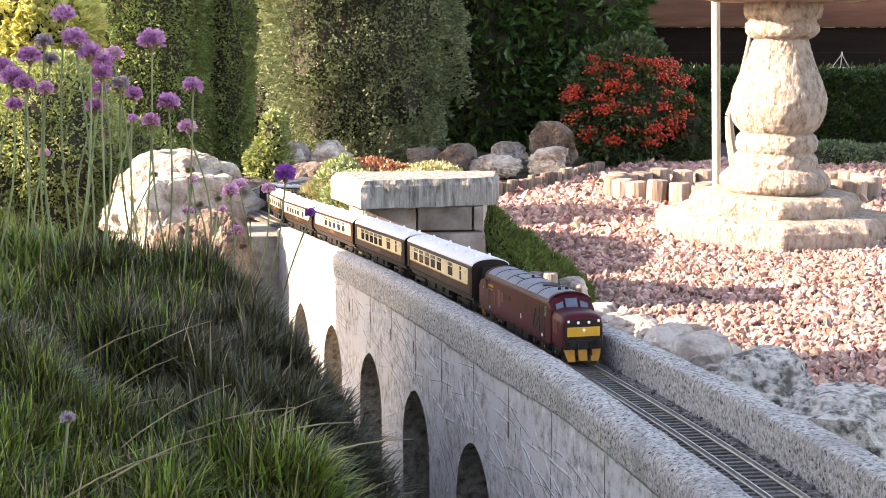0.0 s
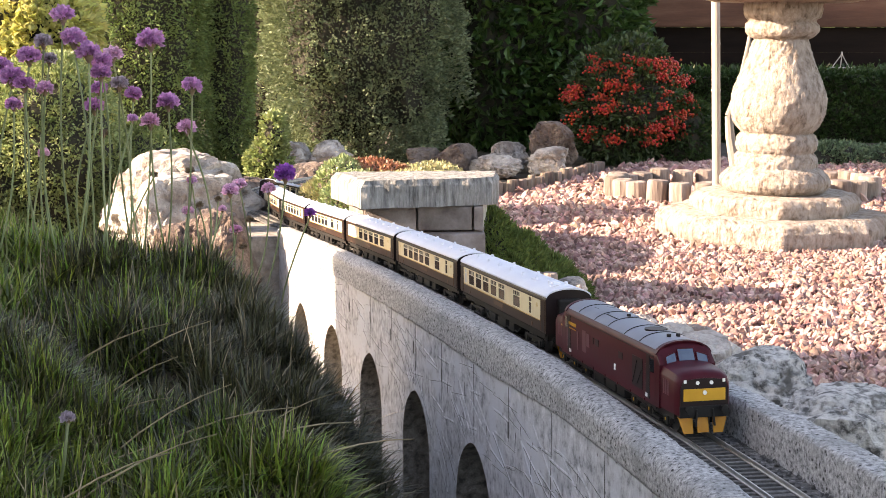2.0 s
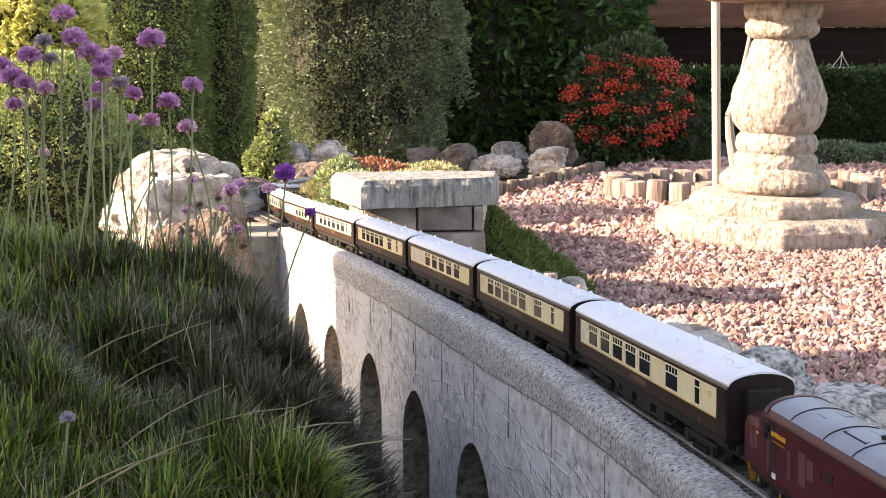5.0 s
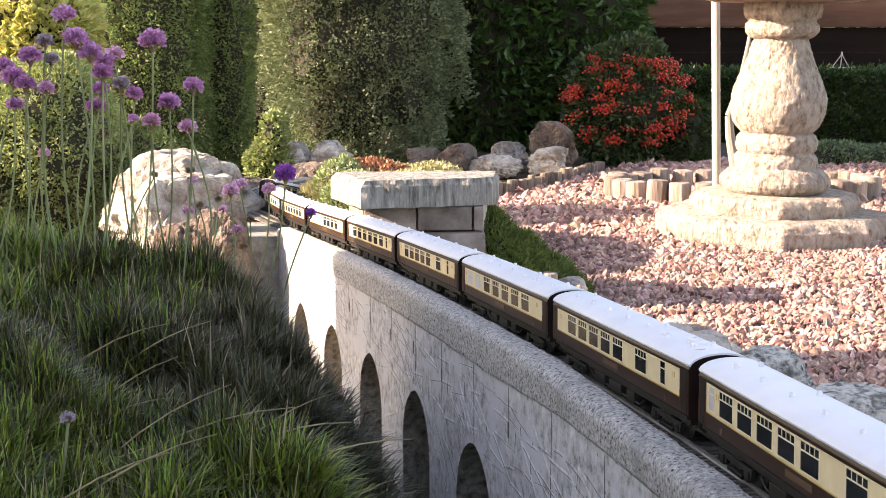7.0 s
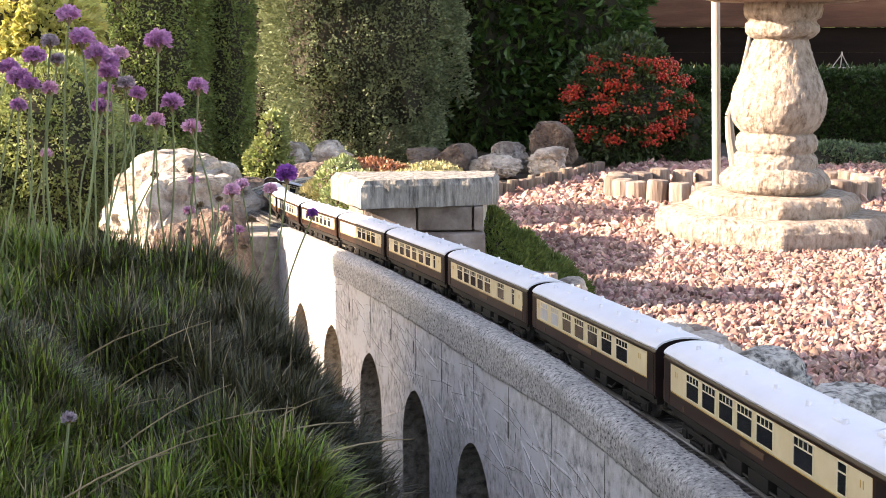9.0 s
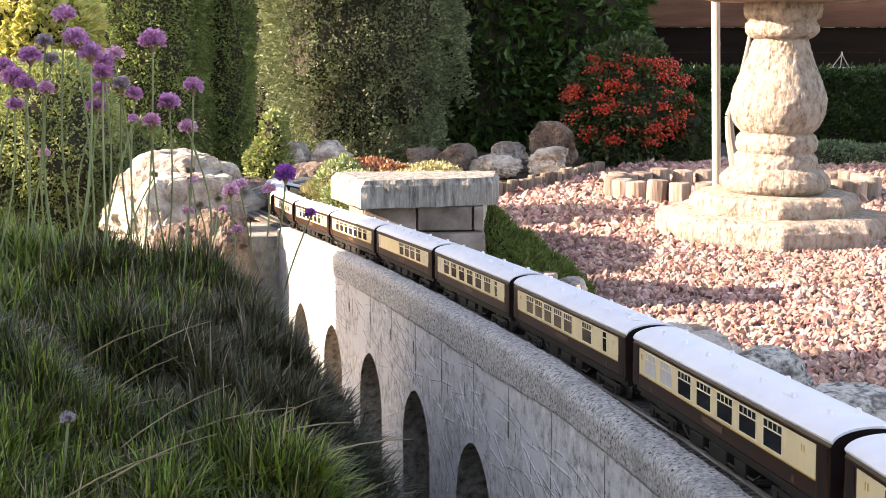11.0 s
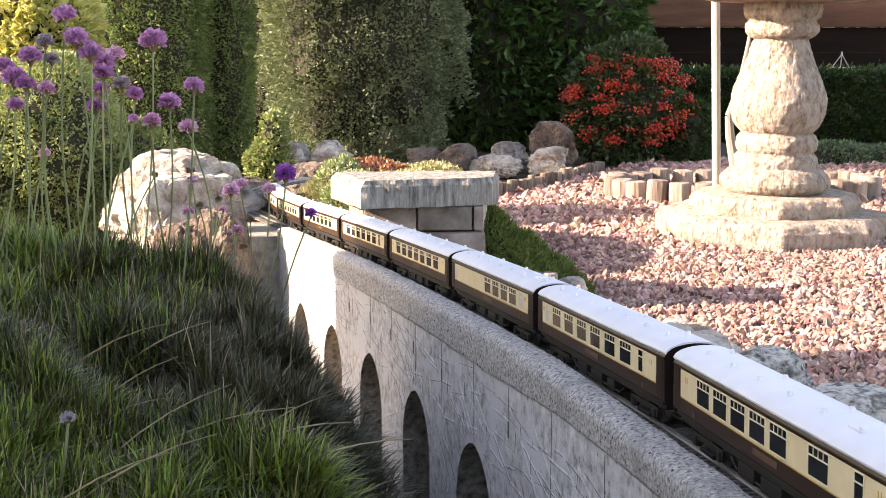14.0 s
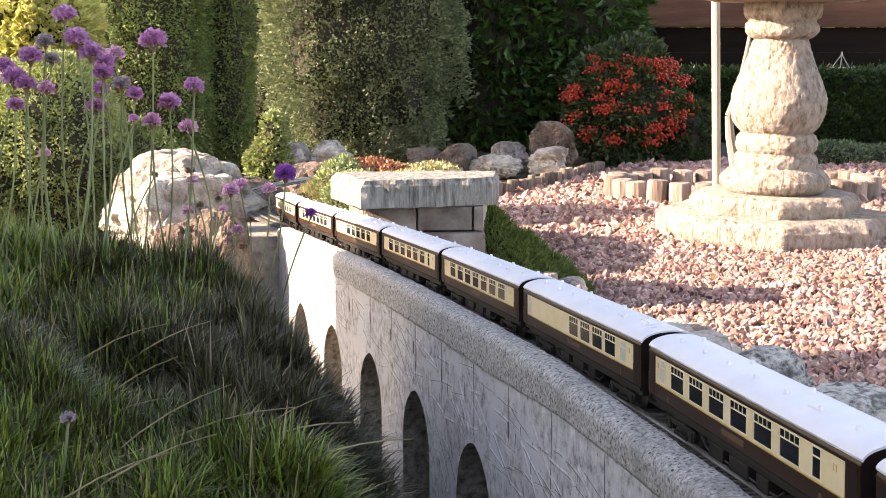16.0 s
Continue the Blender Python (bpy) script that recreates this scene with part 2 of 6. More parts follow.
def scored_joints(th):
    """Mortar lines trowelled over the near face, bay by bay, with dirty grooves under some, and drain slots."""
    rr = random.Random(12)

    def ridge(bm, p, q, w, h, lift=0.0):
        n = max(2, int(((p[0] - q[0]) ** 2 + (p[1] - q[1]) ** 2) ** 0.5 / 0.006))
        rings = []
        du, dv = q[0] - p[0], q[1] - p[1]
        L = math.hypot(du, dv)
        nu, nv = -dv / L, du / L
        for k in range(n + 1):
            f = k / n
            wob = 0.0007 * noise.noise(Vector((p[0] * 40 + f * 5, p[1] * 40, 3.3)))
            u, v = p[0] + du * f + nu * wob, p[1] + dv * f + nv * wob
            ww = w * (0.55 + 0.6 * abs(noise.noise(Vector((u * 90, v * 90, 8)))) + 0.2) * (0.35 if k in (0, n) else 1)
            rings.append([line.at(u - nu * ww, WALL_L - 0.0006, v - nv * ww), line.at(u, WALL_L + h, v), line.at(u + nu * ww, WALL_L - 0.0006, v + nv * ww)])
        loft(bm, rings)

    def free(u, v):
        for c in ARCHES:
            if abs(u - c) < ARCH_W + 0.004 and v < ARCH_TOP + 0.006 - 0.052 * min(1, abs(u - c) / ARCH_W) ** 3:
                return False
        return True

    for c in [a for a in ARCHES if -0.95 < a < 0.65]:
        light, dark = bmesh.new(), bmesh.new()
        lines = []      # (start, end, pale ridge, dark groove)
        for off in (0.0, 0.105):      # upright joints over the crown and over the pier
            u = c + off + rr.uniform(-0.006, 0.006)
            v0 = band_low(u) - 0.001
            lines.append(((u, v0), (u + rr.uniform(-0.003, 0.003), ARCH_TOP + 0.008 if off == 0 else v0 - rr.uniform(0.03, 0.06)), 0, 2))
        for lev in (-0.034, -0.046, -0.060, -0.074, -0.086):      # wandering courses
            u = c - 0.105
            v = lev + rr.uniform(-0.004, 0.004)
            while u < c + 0.105:
                du = rr.uniform(0.022, 0.055)
                dv = du * rr.uniform(-0.22, 0.16)
                if rr.random() < 0.72:
                    lines.append(((u, v), (u + du, v + dv), 1 if rr.random() < 0.5 else 0, 1))
                u += du * rr.uniform(0.9, 1.15)
                v = lev + 0.5 * (v + dv - lev) + rr.uniform(-0.004, 0.004)
        for k in range(7):      # long oblique trowel lines across the courses
            u = c + rr.uniform(-0.115, 0.07)
            v = rr.uniform(-0.072, -0.026)
            ln = rr.uniform(0.035, 0.085)
            lines.append(((u, v), (u + ln, v - ln * rr.uniform(0.30, 0.75)), 1, 1 if rr.random() < 0.4 else 0))
        for k in range(11):      # down the pier between two arches
            u = c + 0.11 + rr.uniform(-0.048, 0.026)
            v = rr.uniform(-0.32, -0.085)
            ln = rr.uniform(0.022, 0.055)
            lines.append(((u, v), (u + ln, v - ln * rr.uniform(0.25, 0.85)), 1 if k % 3 else 0, 1 if k % 2 else 0))
        for k in range(5):
            u = c + rr.uniform(-0.10, 0.10)
            v = rr.uniform(-0.07, -0.035)
            lines.append(((u, v), (u + rr.uniform(-0.003, 0.003), v - rr.uniform(0.008, 0.02)), 0, 1))
        for p, q, pale, groove in lines:
            lim = band_low((p[0] + q[0]) / 2) - 0.002
            p, q = (p[0], min(p[1], lim)), (q[0], min(q[1], lim))
            a = 0.0
            while a < 1 and not free(p[0] + (q[0] - p[0]) * a, p[1] + (q[1] - p[1]) * a):
                a += 0.05
            b = a
            while b < 1 and free(p[0] + (q[0] - p[0]) * (b + 0.05), p[1] + (q[1] - p[1]) * (b + 0.05)):
                b += 0.05
            if b - a < 0.2:
                continue
            P = (p[0] + (q[0] - p[0]) * a, p[1] + (q[1] - p[1]) * a)
            Q = (p[0] + (q[0] - p[0]) * b, p[1] + (q[1] - p[1]) * b)
            if pale:
                ridge(light, P, Q, 0.0010, 0.00045)
            if groove:
                ridge(dark, (P[0], P[1] - 0.0018 * pale), (Q[0], Q[1] - 0.0016 * pale), 0.0009 * groove ** 0.5, 0.0003)
        part("mortar_line", light, M_FACE, th, "thin pale trowelled mortar lines")["kind"] = "stuff"
        part("scored_groove", dark, M_GROOVE, th, "dirty scored joint lines")["kind"] = "stuff"
    for s, z in ((-0.575, -0.050), (-0.355, -0.050), (-0.135, -0.052), (0.085, -0.052), (0.30, -0.05), (-0.46, -0.046), (-0.25, -0.046)):
        bm = bmesh.new()
        loft(bm, [[line.at(s - 0.0018, WALL_L + k, z + 0.006), line.at(s + 0.0018, WALL_L + k, z + 0.006), line.at(s + 0.0022, WALL_L + k, z - 0.006), line.at(s - 0.0014, WALL_L + k, z - 0.006)] for k in (-0.002, 0.0004)])
        bmesh.ops.recalc_face_normals(bm, faces=bm.faces)
        part("drain_slot", bm, M_GROOVE, th, "small dark drain slot")


def viaduct():
    th = empty("viaduct")
    # body with arches right through
    ss = set(np.arange(B_S0, B_S1, 0.02).tolist() + [B_S1])
    for c in ARCHES:
        if c - ARCH_W < B_S0:
            continue
        for u in np.linspace(-1, 1, 23):
            ss.add(c + u * ARCH_W)
        ss.add(c - ARCH_W - 1e-4)
        ss.add(c + ARCH_W + 1e-4)

    def bottom(s):
        for c in ARCHES:
            u = abs(s - c) / ARCH_W
            if u <= 1.0 + 1e-9 and c - ARCH_W >= B_S0:
                return ARCH_TOP - 0.052 * (1 - (max(0, 1 - u ** 1.7)) ** 0.56)
        return -0.52

    rings = []
    for s in sorted(ss):
        b = bottom(s)
        rings.append([line.at(s, WALL_L, -0.014), line.at(s, WALL_L, b), line.at(s, WALL_R, b), line.at(s, WALL_R, -0.014)])
    bm = bmesh.new()
    loft(bm, rings)
    # soffits take the backing's tone: arch shade put into the colour
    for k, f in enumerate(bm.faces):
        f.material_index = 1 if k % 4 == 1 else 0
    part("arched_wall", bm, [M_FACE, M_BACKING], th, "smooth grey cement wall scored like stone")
    bm = bmesh.new()
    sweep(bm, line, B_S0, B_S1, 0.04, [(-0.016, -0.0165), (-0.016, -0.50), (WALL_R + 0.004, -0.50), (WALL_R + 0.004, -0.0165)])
    part("backing_wall", bm, M_BACKING, th, "rough backing behind the arches, recess shade put into its colour")
    # deck and the two rough parapets
    bm = bmesh.new()
    sweep(bm, line, B_S0, B_S1, 0.05, [(WALL_L - 0.002, -0.0052), (WALL_L - 0.002, -0.016), (WALL_R + 0.002, -0.016), (WALL_R + 0.002, -0.0052)])
    part("deck", bm, M_CONC, th)
    # near parapet: its rough band runs flush into the wall below; far parapet: upright slab
    for near in (True, False):
        bm = bmesh.new()
        rings = []
        stations = np.concatenate([np.arange(B_S0, 0.62, 0.0021), np.arange(0.62, B_S1 + 0.001, 0.03)])
        for s in stations:
            s = float(s)
            if near:
                a, b, top, low, r_in, r_out, k = 0.0246, 0.0462, near_top(s), band_low(s), 0.004, 0.0085, 7
                foot = (0.0246, -0.0062)
            else:
                a, b, top, low, r_in, r_out, k = -0.0425, -0.0246, 0.0172, -0.0185, 0.003, 0.003, 4
                foot = None
            sec = [foot or (a, low)]
            sec += [(a, top - r_in - 0.006)]
            for q in range(k):
                g = math.pi - math.pi / 2 * q / (k - 1)
                sec.append((a + r_in + r_in * math.cos(g), top - r_in + r_in * math.sin(g)))
            for q in range(k + 2):
                g = math.pi / 2 - math.pi / 2 * q / (k + 1)
                sec.append((b - r_out + r_out * math.cos(g), top - r_out + r_out * math.sin(g)))
            z0 = top - r_out
            for q in range(1, 11):
                sec.append((b - (0.0006 * q / 10 if near else 0), z0 + (low - z0) * q / 10))
            if near:
                sec.append((0.0432, low - 0.0006))
            rings.append([line.at(s, la, up) + Vector((0, 0, 0)) for la, up in sec])
        loft(bm, rings)
        bm.normal_update()
        for v in bm.verts:
            p = v.co
            q = Vector((p.x, p.y, p.z * 0.35))
            v.co += v.normal * (0.0007 * fbm(p, 30, 2) + 0.0004 * fbm(q, 230, 3) + 0.0006 * fbm(p, 520, 2))
        part("parapet", bm, M_CONC, th, "rough brushed concrete parapet with a rounded top" if near else "rough upright concrete parapet", smooth=True)
    scored_joints(th)
    return tagged(th, "grey cement model viaduct with tall round arches", "viaduct")


viaduct()

M_RAIL = textured("worn_rail_steel", [(0.3, (0.36, 0.345, 0.325)), (0.7, (0.55, 0.535, 0.51))], scale=200, bump=0, rough=0.35, metal=0.9)
M_SLEEPER = textured("weathered_sleeper", [(0.3, (0.06, 0.056, 0.052)), (0.7, (0.17, 0.162, 0.15))], scale=300, bump=0.3, rough=0.85, per_object=0.25)
M_BALLAST = textured("grey_ballast", [(0.35, (0.035, 0.034, 0.032)), (0.52, (0.13, 0.127, 0.122)), (0.68, (0.34, 0.33, 0.315))], scale=260, bump=1.0, bump_scale=420, dist=0.002, rough=0.95)


def railway_track(way, s0, s1, bed0, bed1, label):
    th = empty("railway_track")
    for side in (GAUGE / 2, -GAUGE / 2):
        bm = bmesh.new()
        sweep(bm, way, s0, s1, 0.02, [(side - 0.00045, -0.0006), (side - 0.0003, -0.0022), (side - 0.0011, -0.0024), (side - 0.0011, -0.0029), (side + 0.0011, -0.0029), (side + 0.0011, -0.0024), (side + 0.0003, -0.0022), (side + 0.00045, -0.0006), (side + 0.0003, -0.0001), (side - 0.0003, -0.0001)])
        part("rail", bm, M_RAIL, th, "worn steel rail")
    bm = bmesh.new()
    sweep(bm, way, bed0, bed1, 0.01, [(0.0235, -0.0060), (0.0235, -0.0044), (0.012, -0.0040), (-0.012, -0.0040), (-0.0235, -0.0044), (-0.0235, -0.0060)])
    for v in bm.verts:
        v.co.z += 0.0007 * fbm(v.co, 130, 2)
    part("ballast", bm, M_BALLAST, th, "fine grey ballast between the sleepers")
    me = mesh_of(box(-0.0013, 0.0013, -0.0155, 0.0155, -0.0045, -0.0028, 0.0003), "sleeper", M_SLEEPER)
    n = 0
    for s in np.arange(max(s0, -1.6), min(s1, 0.9), 0.0068):
        if n >= 300 and s < -0.9:
            continue
        o = new("sleeper", me)
        o.parent = th
        o.matrix_basis = way.pose_at(s, 0.004)
        n += 1
    return tagged(th, label, "track")


# ---- bird bath ----
def bird_bath():
    th = empty("bird_bath", pose(0.698, 2.80, GRAVEL_Z - 0.006))

    def slab(name, rad, z0, z1, turn, chamfer):
        bm = bmesh.new()
        rings = []
        for r, z in ((rad - 0.004, z0), (rad, z0 + 0.012), (rad, z1 - chamfer), (rad - chamfer * 0.45, z1 - chamfer * 0.35), (rad - chamfer, z1)):
            ring = []
            for k in range(8):
                a0, a1 = radians(turn + 45 * k), radians(turn + 45 * (k + 1))
                p0, p1 = Vector((math.cos(a0), math.sin(a0), 0)) * r, Vector((math.cos(a1), math.sin(a1), 0)) * r
                for q in range(26):
                    ring.append(p0.lerp(p1, q / 26) + Vector((0, 0, z)))
            rings.append(ring)
        loft(bm, rings)
        bmesh.ops.subdivide_edges(bm, edges=[e for e in bm.edges if abs(e.verts[0].co.z - e.verts[1].co.z) > 0.008], cuts=6)
        for v in bm.verts:
            d = Vector((v.co.x, v.co.y, 0)).normalized()
            v.co += d * (0.004 * fbm(v.co, 30, 3) + 0.003 * abs(fbm(Vector((v.co.x, v.co.y, v.co.z * 0.5)), 90, 2))) + Vector((0, 0, 0.003 * fbm(v.co + Vector((5, 1, 2)), 26, 3)))
        return part(name, bm, M_STONE, th, "", smooth=True)

    slab("base_slab", 0.246, 0.0, 0.056, 36, 0.020)
    slab("upper_slab", 0.176, 0.052, 0.094, 36, 0.014)
    prof = [(0.088, 0.092), (0.0975, 0.0955), (0.1075, 0.103), (0.1125, 0.112), (0.1125, 0.121), (0.107, 0.1305), (0.098, 0.1405), (0.087, 0.1465), (0.0838, 0.1478),
            (0.0850, 0.153), (0.0850, 0.163), (0.0815, 0.1715), (0.0765, 0.1765), (0.0765, 0.1785), (0.0805, 0.184), (0.0830, 0.194), (0.0815, 0.205), (0.0765, 0.2145), (0.0715, 0.2185),
            (0.0735, 0.2215), (0.0800, 0.2275), (0.0865, 0.2365), (0.0920, 0.248), (0.0955, 0.261), (0.0972, 0.278), (0.0962, 0.292), (0.0925, 0.307), (0.0845, 0.329), (0.0740, 0.353), (0.0652, 0.376), (0.0590, 0.3935), (0.0560, 0.405), (0.0535, 0.411),
            (0.0590, 0.4135), (0.0665, 0.418), (0.0725, 0.425), (0.0745, 0.433), (0.0735, 0.441), (0.0675, 0.4475), (0.0690, 0.4505), (0.0745, 0.456), (0.0785, 0.464), (0.0790, 0.475), (0.0785, 0.490)]
    bm = bmesh.new()
    dense = []
    for (r0, z0), (r1, z1) in zip(prof, prof[1:]):
        for k in range(4):
            dense.append((r0 + (r1 - r0) * k / 4, z0 + (z1 - z0) * k / 4))
    dense.append(prof[-1])
    lathe(bm, dense, 150)
    for v in bm.verts:
        d = Vector((v.co.x, v.co.y, 0)).normalized()
        q = Vector((v.co.x, v.co.y, v.co.z * 0.8))
        v.co += d * (0.0018 * fbm(q, 30, 2) + 0.0034 * abs(fbm(q, 80, 2)) + 0.0015 * fbm(q, 200, 2))
    part("pedestal", bm, M_STONE, th, "turned cream stone baluster with a chiselled finish", smooth=True)
    bm = bmesh.new()
    lathe(bm, [(0.06, 0.486), (0.14, 0.487), (0.168, 0.492), (0.176, 0.500), (0.176, 0.514), (0.168, 0.520), (0.150, 0.508), (0.05, 0.500)], 64)
    part("basin", bm, M_STONE, th, "", smooth=True)
    th.rotation_euler = (0, radians(0.5), 0)
    return tagged(th, "cream cast-stone bird bath on an octagonal stepped base", "bird bath")


bird_bath()


# ---- leaves ----
def leaf_mesh(name, pts, nrm, size, mat, aspect=0.45, jitter=0.7, rng=None, fold=0.25, size_var=0.4, up=0.0):
    """A cloud of small folded leaves: pts are their roots, nrm the way they point on the whole."""
    rng = rng or np.random.default_rng(1)
    n = len(pts)
    d = nrm + rng.normal(0, jitter, (n, 3))
    d[:, 2] += up
    d /= np.linalg.norm(d, axis=1)[:, None] + 1e-9
    a = np.cross(d, rng.normal(0, 1, (n, 3)))
    a /= np.linalg.norm(a, axis=1)[:, None] + 1e-9
    b = np.cross(d, a)
    L = size * (1 + rng.uniform(-size_var, size_var, n))[:, None]
    w = L * aspect * 0.5
    p0 = pts
    p1 = pts + d * L * 0.5 + a * w + b * L * fold * 0.5
    p2 = pts + d * L
    p3 = pts + d * L * 0.5 - a * w + b * L * fold * 0.5
    V = np.stack([p0, p1, p2, p3], 1).reshape(-1, 3)
    i = np.arange(n)[:, None] * 4
    F = np.concatenate([i + np.array([[0, 1, 2]]), i + np.array([[0, 2, 3]])], 1).reshape(-1, 3)
    me = bpy.data.meshes.new(name)
    me.vertices.add(len(V))
    me.vertices.foreach_set("co", V.astype(np.float32).ravel())
    me.loops.add(F.size)
    me.loops.foreach_set("vertex_index", F.astype(np.int32).ravel())
    me.polygons.add(len(F))
    me.polygons.foreach_set("loop_start", np.arange(0, F.size, 3, dtype=np.int32))
    me.update(calc_edges=True)
    me.validate()
    me.shade_flat()
    me.materials.append(mat)
    return me


# near-black: the shade deep among twigs is put into this colour
M_TWIGSHADE = textured("inner_shade_twigs", [(0.3, (0.018, 0.018, 0.012)), (0.7, (0.05, 0.045, 0.03))], scale=40, bump=0.6, dist=0.004, rough=0.95)
M_BARK = textured("grey_brown_bark", [(0.3, (0.07, 0.055, 0.04)), (0.7, (0.18, 0.15, 0.12))], scale=60, bump=0.8, dist=0.004, rough=0.95)


def crown_points(rng, n, centre, radii, lump, shell=0.25, flat=0.0, half=True):
    """Points in the outer shell of a lumpy crown, with their outward ways. The far side is left thinner."""
    P, Q = [], []
    while len(P) < n:
        v = rng.normal(0, 1, 3)
        v /= np.linalg.norm(v)
        if half and v[1] > 0.35 and rng.random() < 0.75:
            continue
        e = 1.0
        if flat:
            m = max(abs(v[0]), abs(v[2]) * 0.98, abs(v[1]))
            e = (1 - flat) + flat / m
        q = Vector((v[0] * radii[0], v[1] * radii[1], v[2] * radii[2]))
        c = Vector(centre)
        if noise.noise((c + q) * 34.0) < -0.08 and rng.random() < 0.82:      # gaps between the sprays
            continue
        k = 1 + lump * noise.fractal((c + q) * 7.0, 1.0, 2.0, 3) + lump * 0.6 * noise.noise((c + q) * 26.0)
        k *= e * (1 - shell * rng.random() ** 2)
        P.append((c[0] + q[0] * k, c[1] + q[1] * k, c[2] + q[2] * k))
        nv = np.array((v[0] / radii[0], v[1] / radii[1], v[2] / radii[2]))
        Q.append(nv / np.linalg.norm(nv))
    return np.array(P), np.array(Q)


def core(bm, centre, radii, k=0.8, flat=0.0, lump=0.1):
    r = bmesh.ops.create_icosphere(bm, subdivisions=4, radius=1.0)
    for v in r["verts"]:
        u = v.co.copy()
        e = 1.0
        if flat:
            m = max(abs(u.x), abs(u.z) * 0.98, abs(u.y))
            e = (1 - flat) + flat / m
        q = Vector((u.x * radii[0], u.y * radii[1], u.z * radii[2])) * (k * e)
        q *= 1 + lump * noise.fractal((Vector(centre) + q) * 7.0, 1.0, 2.0, 3)
        v.co = Vector(centre) + q


def bush(name, seed, at, blobs, n, size, mat, label, category, aspect=0.45, jitter=0.6, lump=0.12, shell=0.22, flat=0.0, up=0.0, trunk=0.02, trunk_mat=None, fold=0.25):
    """A shrub or conifer: a stem with limbs, a solid core coloured as inner shade, and a crown of small leaves. blobs:
    (centre, radii) from its foot.
    """
    rng = np.random.default_rng(seed)
    th = empty(name, pose(*at))
    bm = bmesh.new()
    top = max(c[2] for c, r in blobs)
    add_cyl(bm, (0, 0, -0.02), (0, 0, max(0.05, top)), trunk, trunk * 0.4, 10)
    for c, r in blobs:
        for k in range(4):
            v = Vector((rng.normal(), rng.normal(), abs(rng.normal()))).normalized()
            add_cyl(bm, (0, 0, max(0.02, c[2] - r[2] * 0.5)), Vector(c) + Vector((v.x * r[0], v.y * r[1], v.z * r[2])) * 0.75, trunk * 0.4, trunk * 0.12, 6)
    part("trunk", bm, trunk_mat or M_BARK, th)
    # solid core whose near-black colour stands for shade between the leaves
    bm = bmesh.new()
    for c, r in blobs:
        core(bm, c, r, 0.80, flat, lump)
    part("inner_crown", bm, M_TWIGSHADE, th, "solid core of twigs and leaves, inner shade put into its colour")
    vol = [r[0] * r[2] for c, r in blobs]
    P, Q = [], []
    for (c, r), v in zip(blobs, vol):
        p, q = crown_points(rng, int(n * v / sum(vol)), c, r, lump, shell, flat)
        P.append(p)
        Q.append(q)
    P, Q = np.concatenate(P), np.concatenate(Q)
    ob = new("crown", leaf_mesh("crown", P, Q, size, mat, aspect, jitter, rng, fold, up=up))
    ob.parent = th
    return tagged(th, label, category)


M_YEW = leafy("yew_green", (0.075, 0.130, 0.036), (0.270, 0.350, 0.120), rough=0.55)
M_CONIFER = leafy("grey_green_conifer", (0.095, 0.130, 0.064), (0.260, 0.310, 0.175), rough=0.6)
M_LAUREL = leafy("laurel_green", (0.026, 0.068, 0.014), (0.075, 0.14, 0.034), rough=0.35)
M_HEDGE = leafy("hedge_green", (0.018, 0.045, 0.010), (0.05, 0.095, 0.022), rough=0.5)
M_BERRYLEAF = leafy("cotoneaster_leaf", (0.022, 0.045, 0.014), (0.075, 0.115, 0.038), rough=0.4)
GZ = GRAVEL_Z - 0.02
# ---- tracks on the ground ----
railway_track(line, -1.85, 1.9, -1.75, 1.9, "model railway track on grey ballast over the viaduct")
siding = Line([(-4.0, -40), (-2.1, -40), (-1.9, -22), (-1.75, -5), (-1.6, 12), (-1.45, 22), (-1.3, 24), (-1.15, 17), (2.4, 16)], -0.249, 2.205, -1.2)
siding.zz = np.where(siding.s > -1.3, GRADE * siding.s, GRADE * -1.3 - 0.0)
railway_track(siding, -2.15, -1.12, -2.15, -1.2, "second model track curving away behind the rocks")

M_BED = textured("stony_bed", [(0.3, (0.16, 0.14, 0.12)), (0.5, (0.30, 0.27, 0.24)), (0.7, (0.45, 0.42, 0.38))], scale=60, bump=0.9, bump_scale=150, dist=0.004, rough=0.95)


def track_bank():
    """The raised bank that carries the tracks from the viaduct's end round the bend."""
    bm = bmesh.new()
    sec = [(0.24, -0.24), (0.10, -0.075), (0.085, -0.0062), (-0.055, -0.0062), (-0.10, -0.03), (-0.16, -0.24)]
    sweep(bm, line, -1.72, -1.09, 0.02, sec)
    for v in bm.verts:
        if v.co.z < -0.10:
            v.co += Vector((1, 1, 0)) * 0.012 * fbm(v.co, 18, 3)
    return tagged(part("track_bank", bm, M_BED), "low stony bank that carries the tracks", "bank", kind="structure")


track_bank()



def loose_ballast():
    """Crumbs of stone along the foot of the far parapet."""
    rr = random.Random(8)
    bm = bmesh.new()
    for k in range(260):
        s = rr.uniform(-0.5, 0.62)
        r = rr.uniform(0.0006, 0.0016)
        p = line.at(s, -rr.uniform(0.0165, 0.0238), -0.0045 + r * 0.5)
        n0 = len(bm.verts)
        q = bmesh.ops.create_icosphere(bm, subdivisions=1, radius=r, matrix=Matrix.Translation(p))
        for v in q["verts"]:
            v.co += (v.co - p) * rr.uniform(-0.35, 0.35)
    return tagged(part("loose_ballast", bm, M_BALLAST), "grey stone crumbs beside the rails on the viaduct", "ballast", kind="stuff")


loose_ballast()

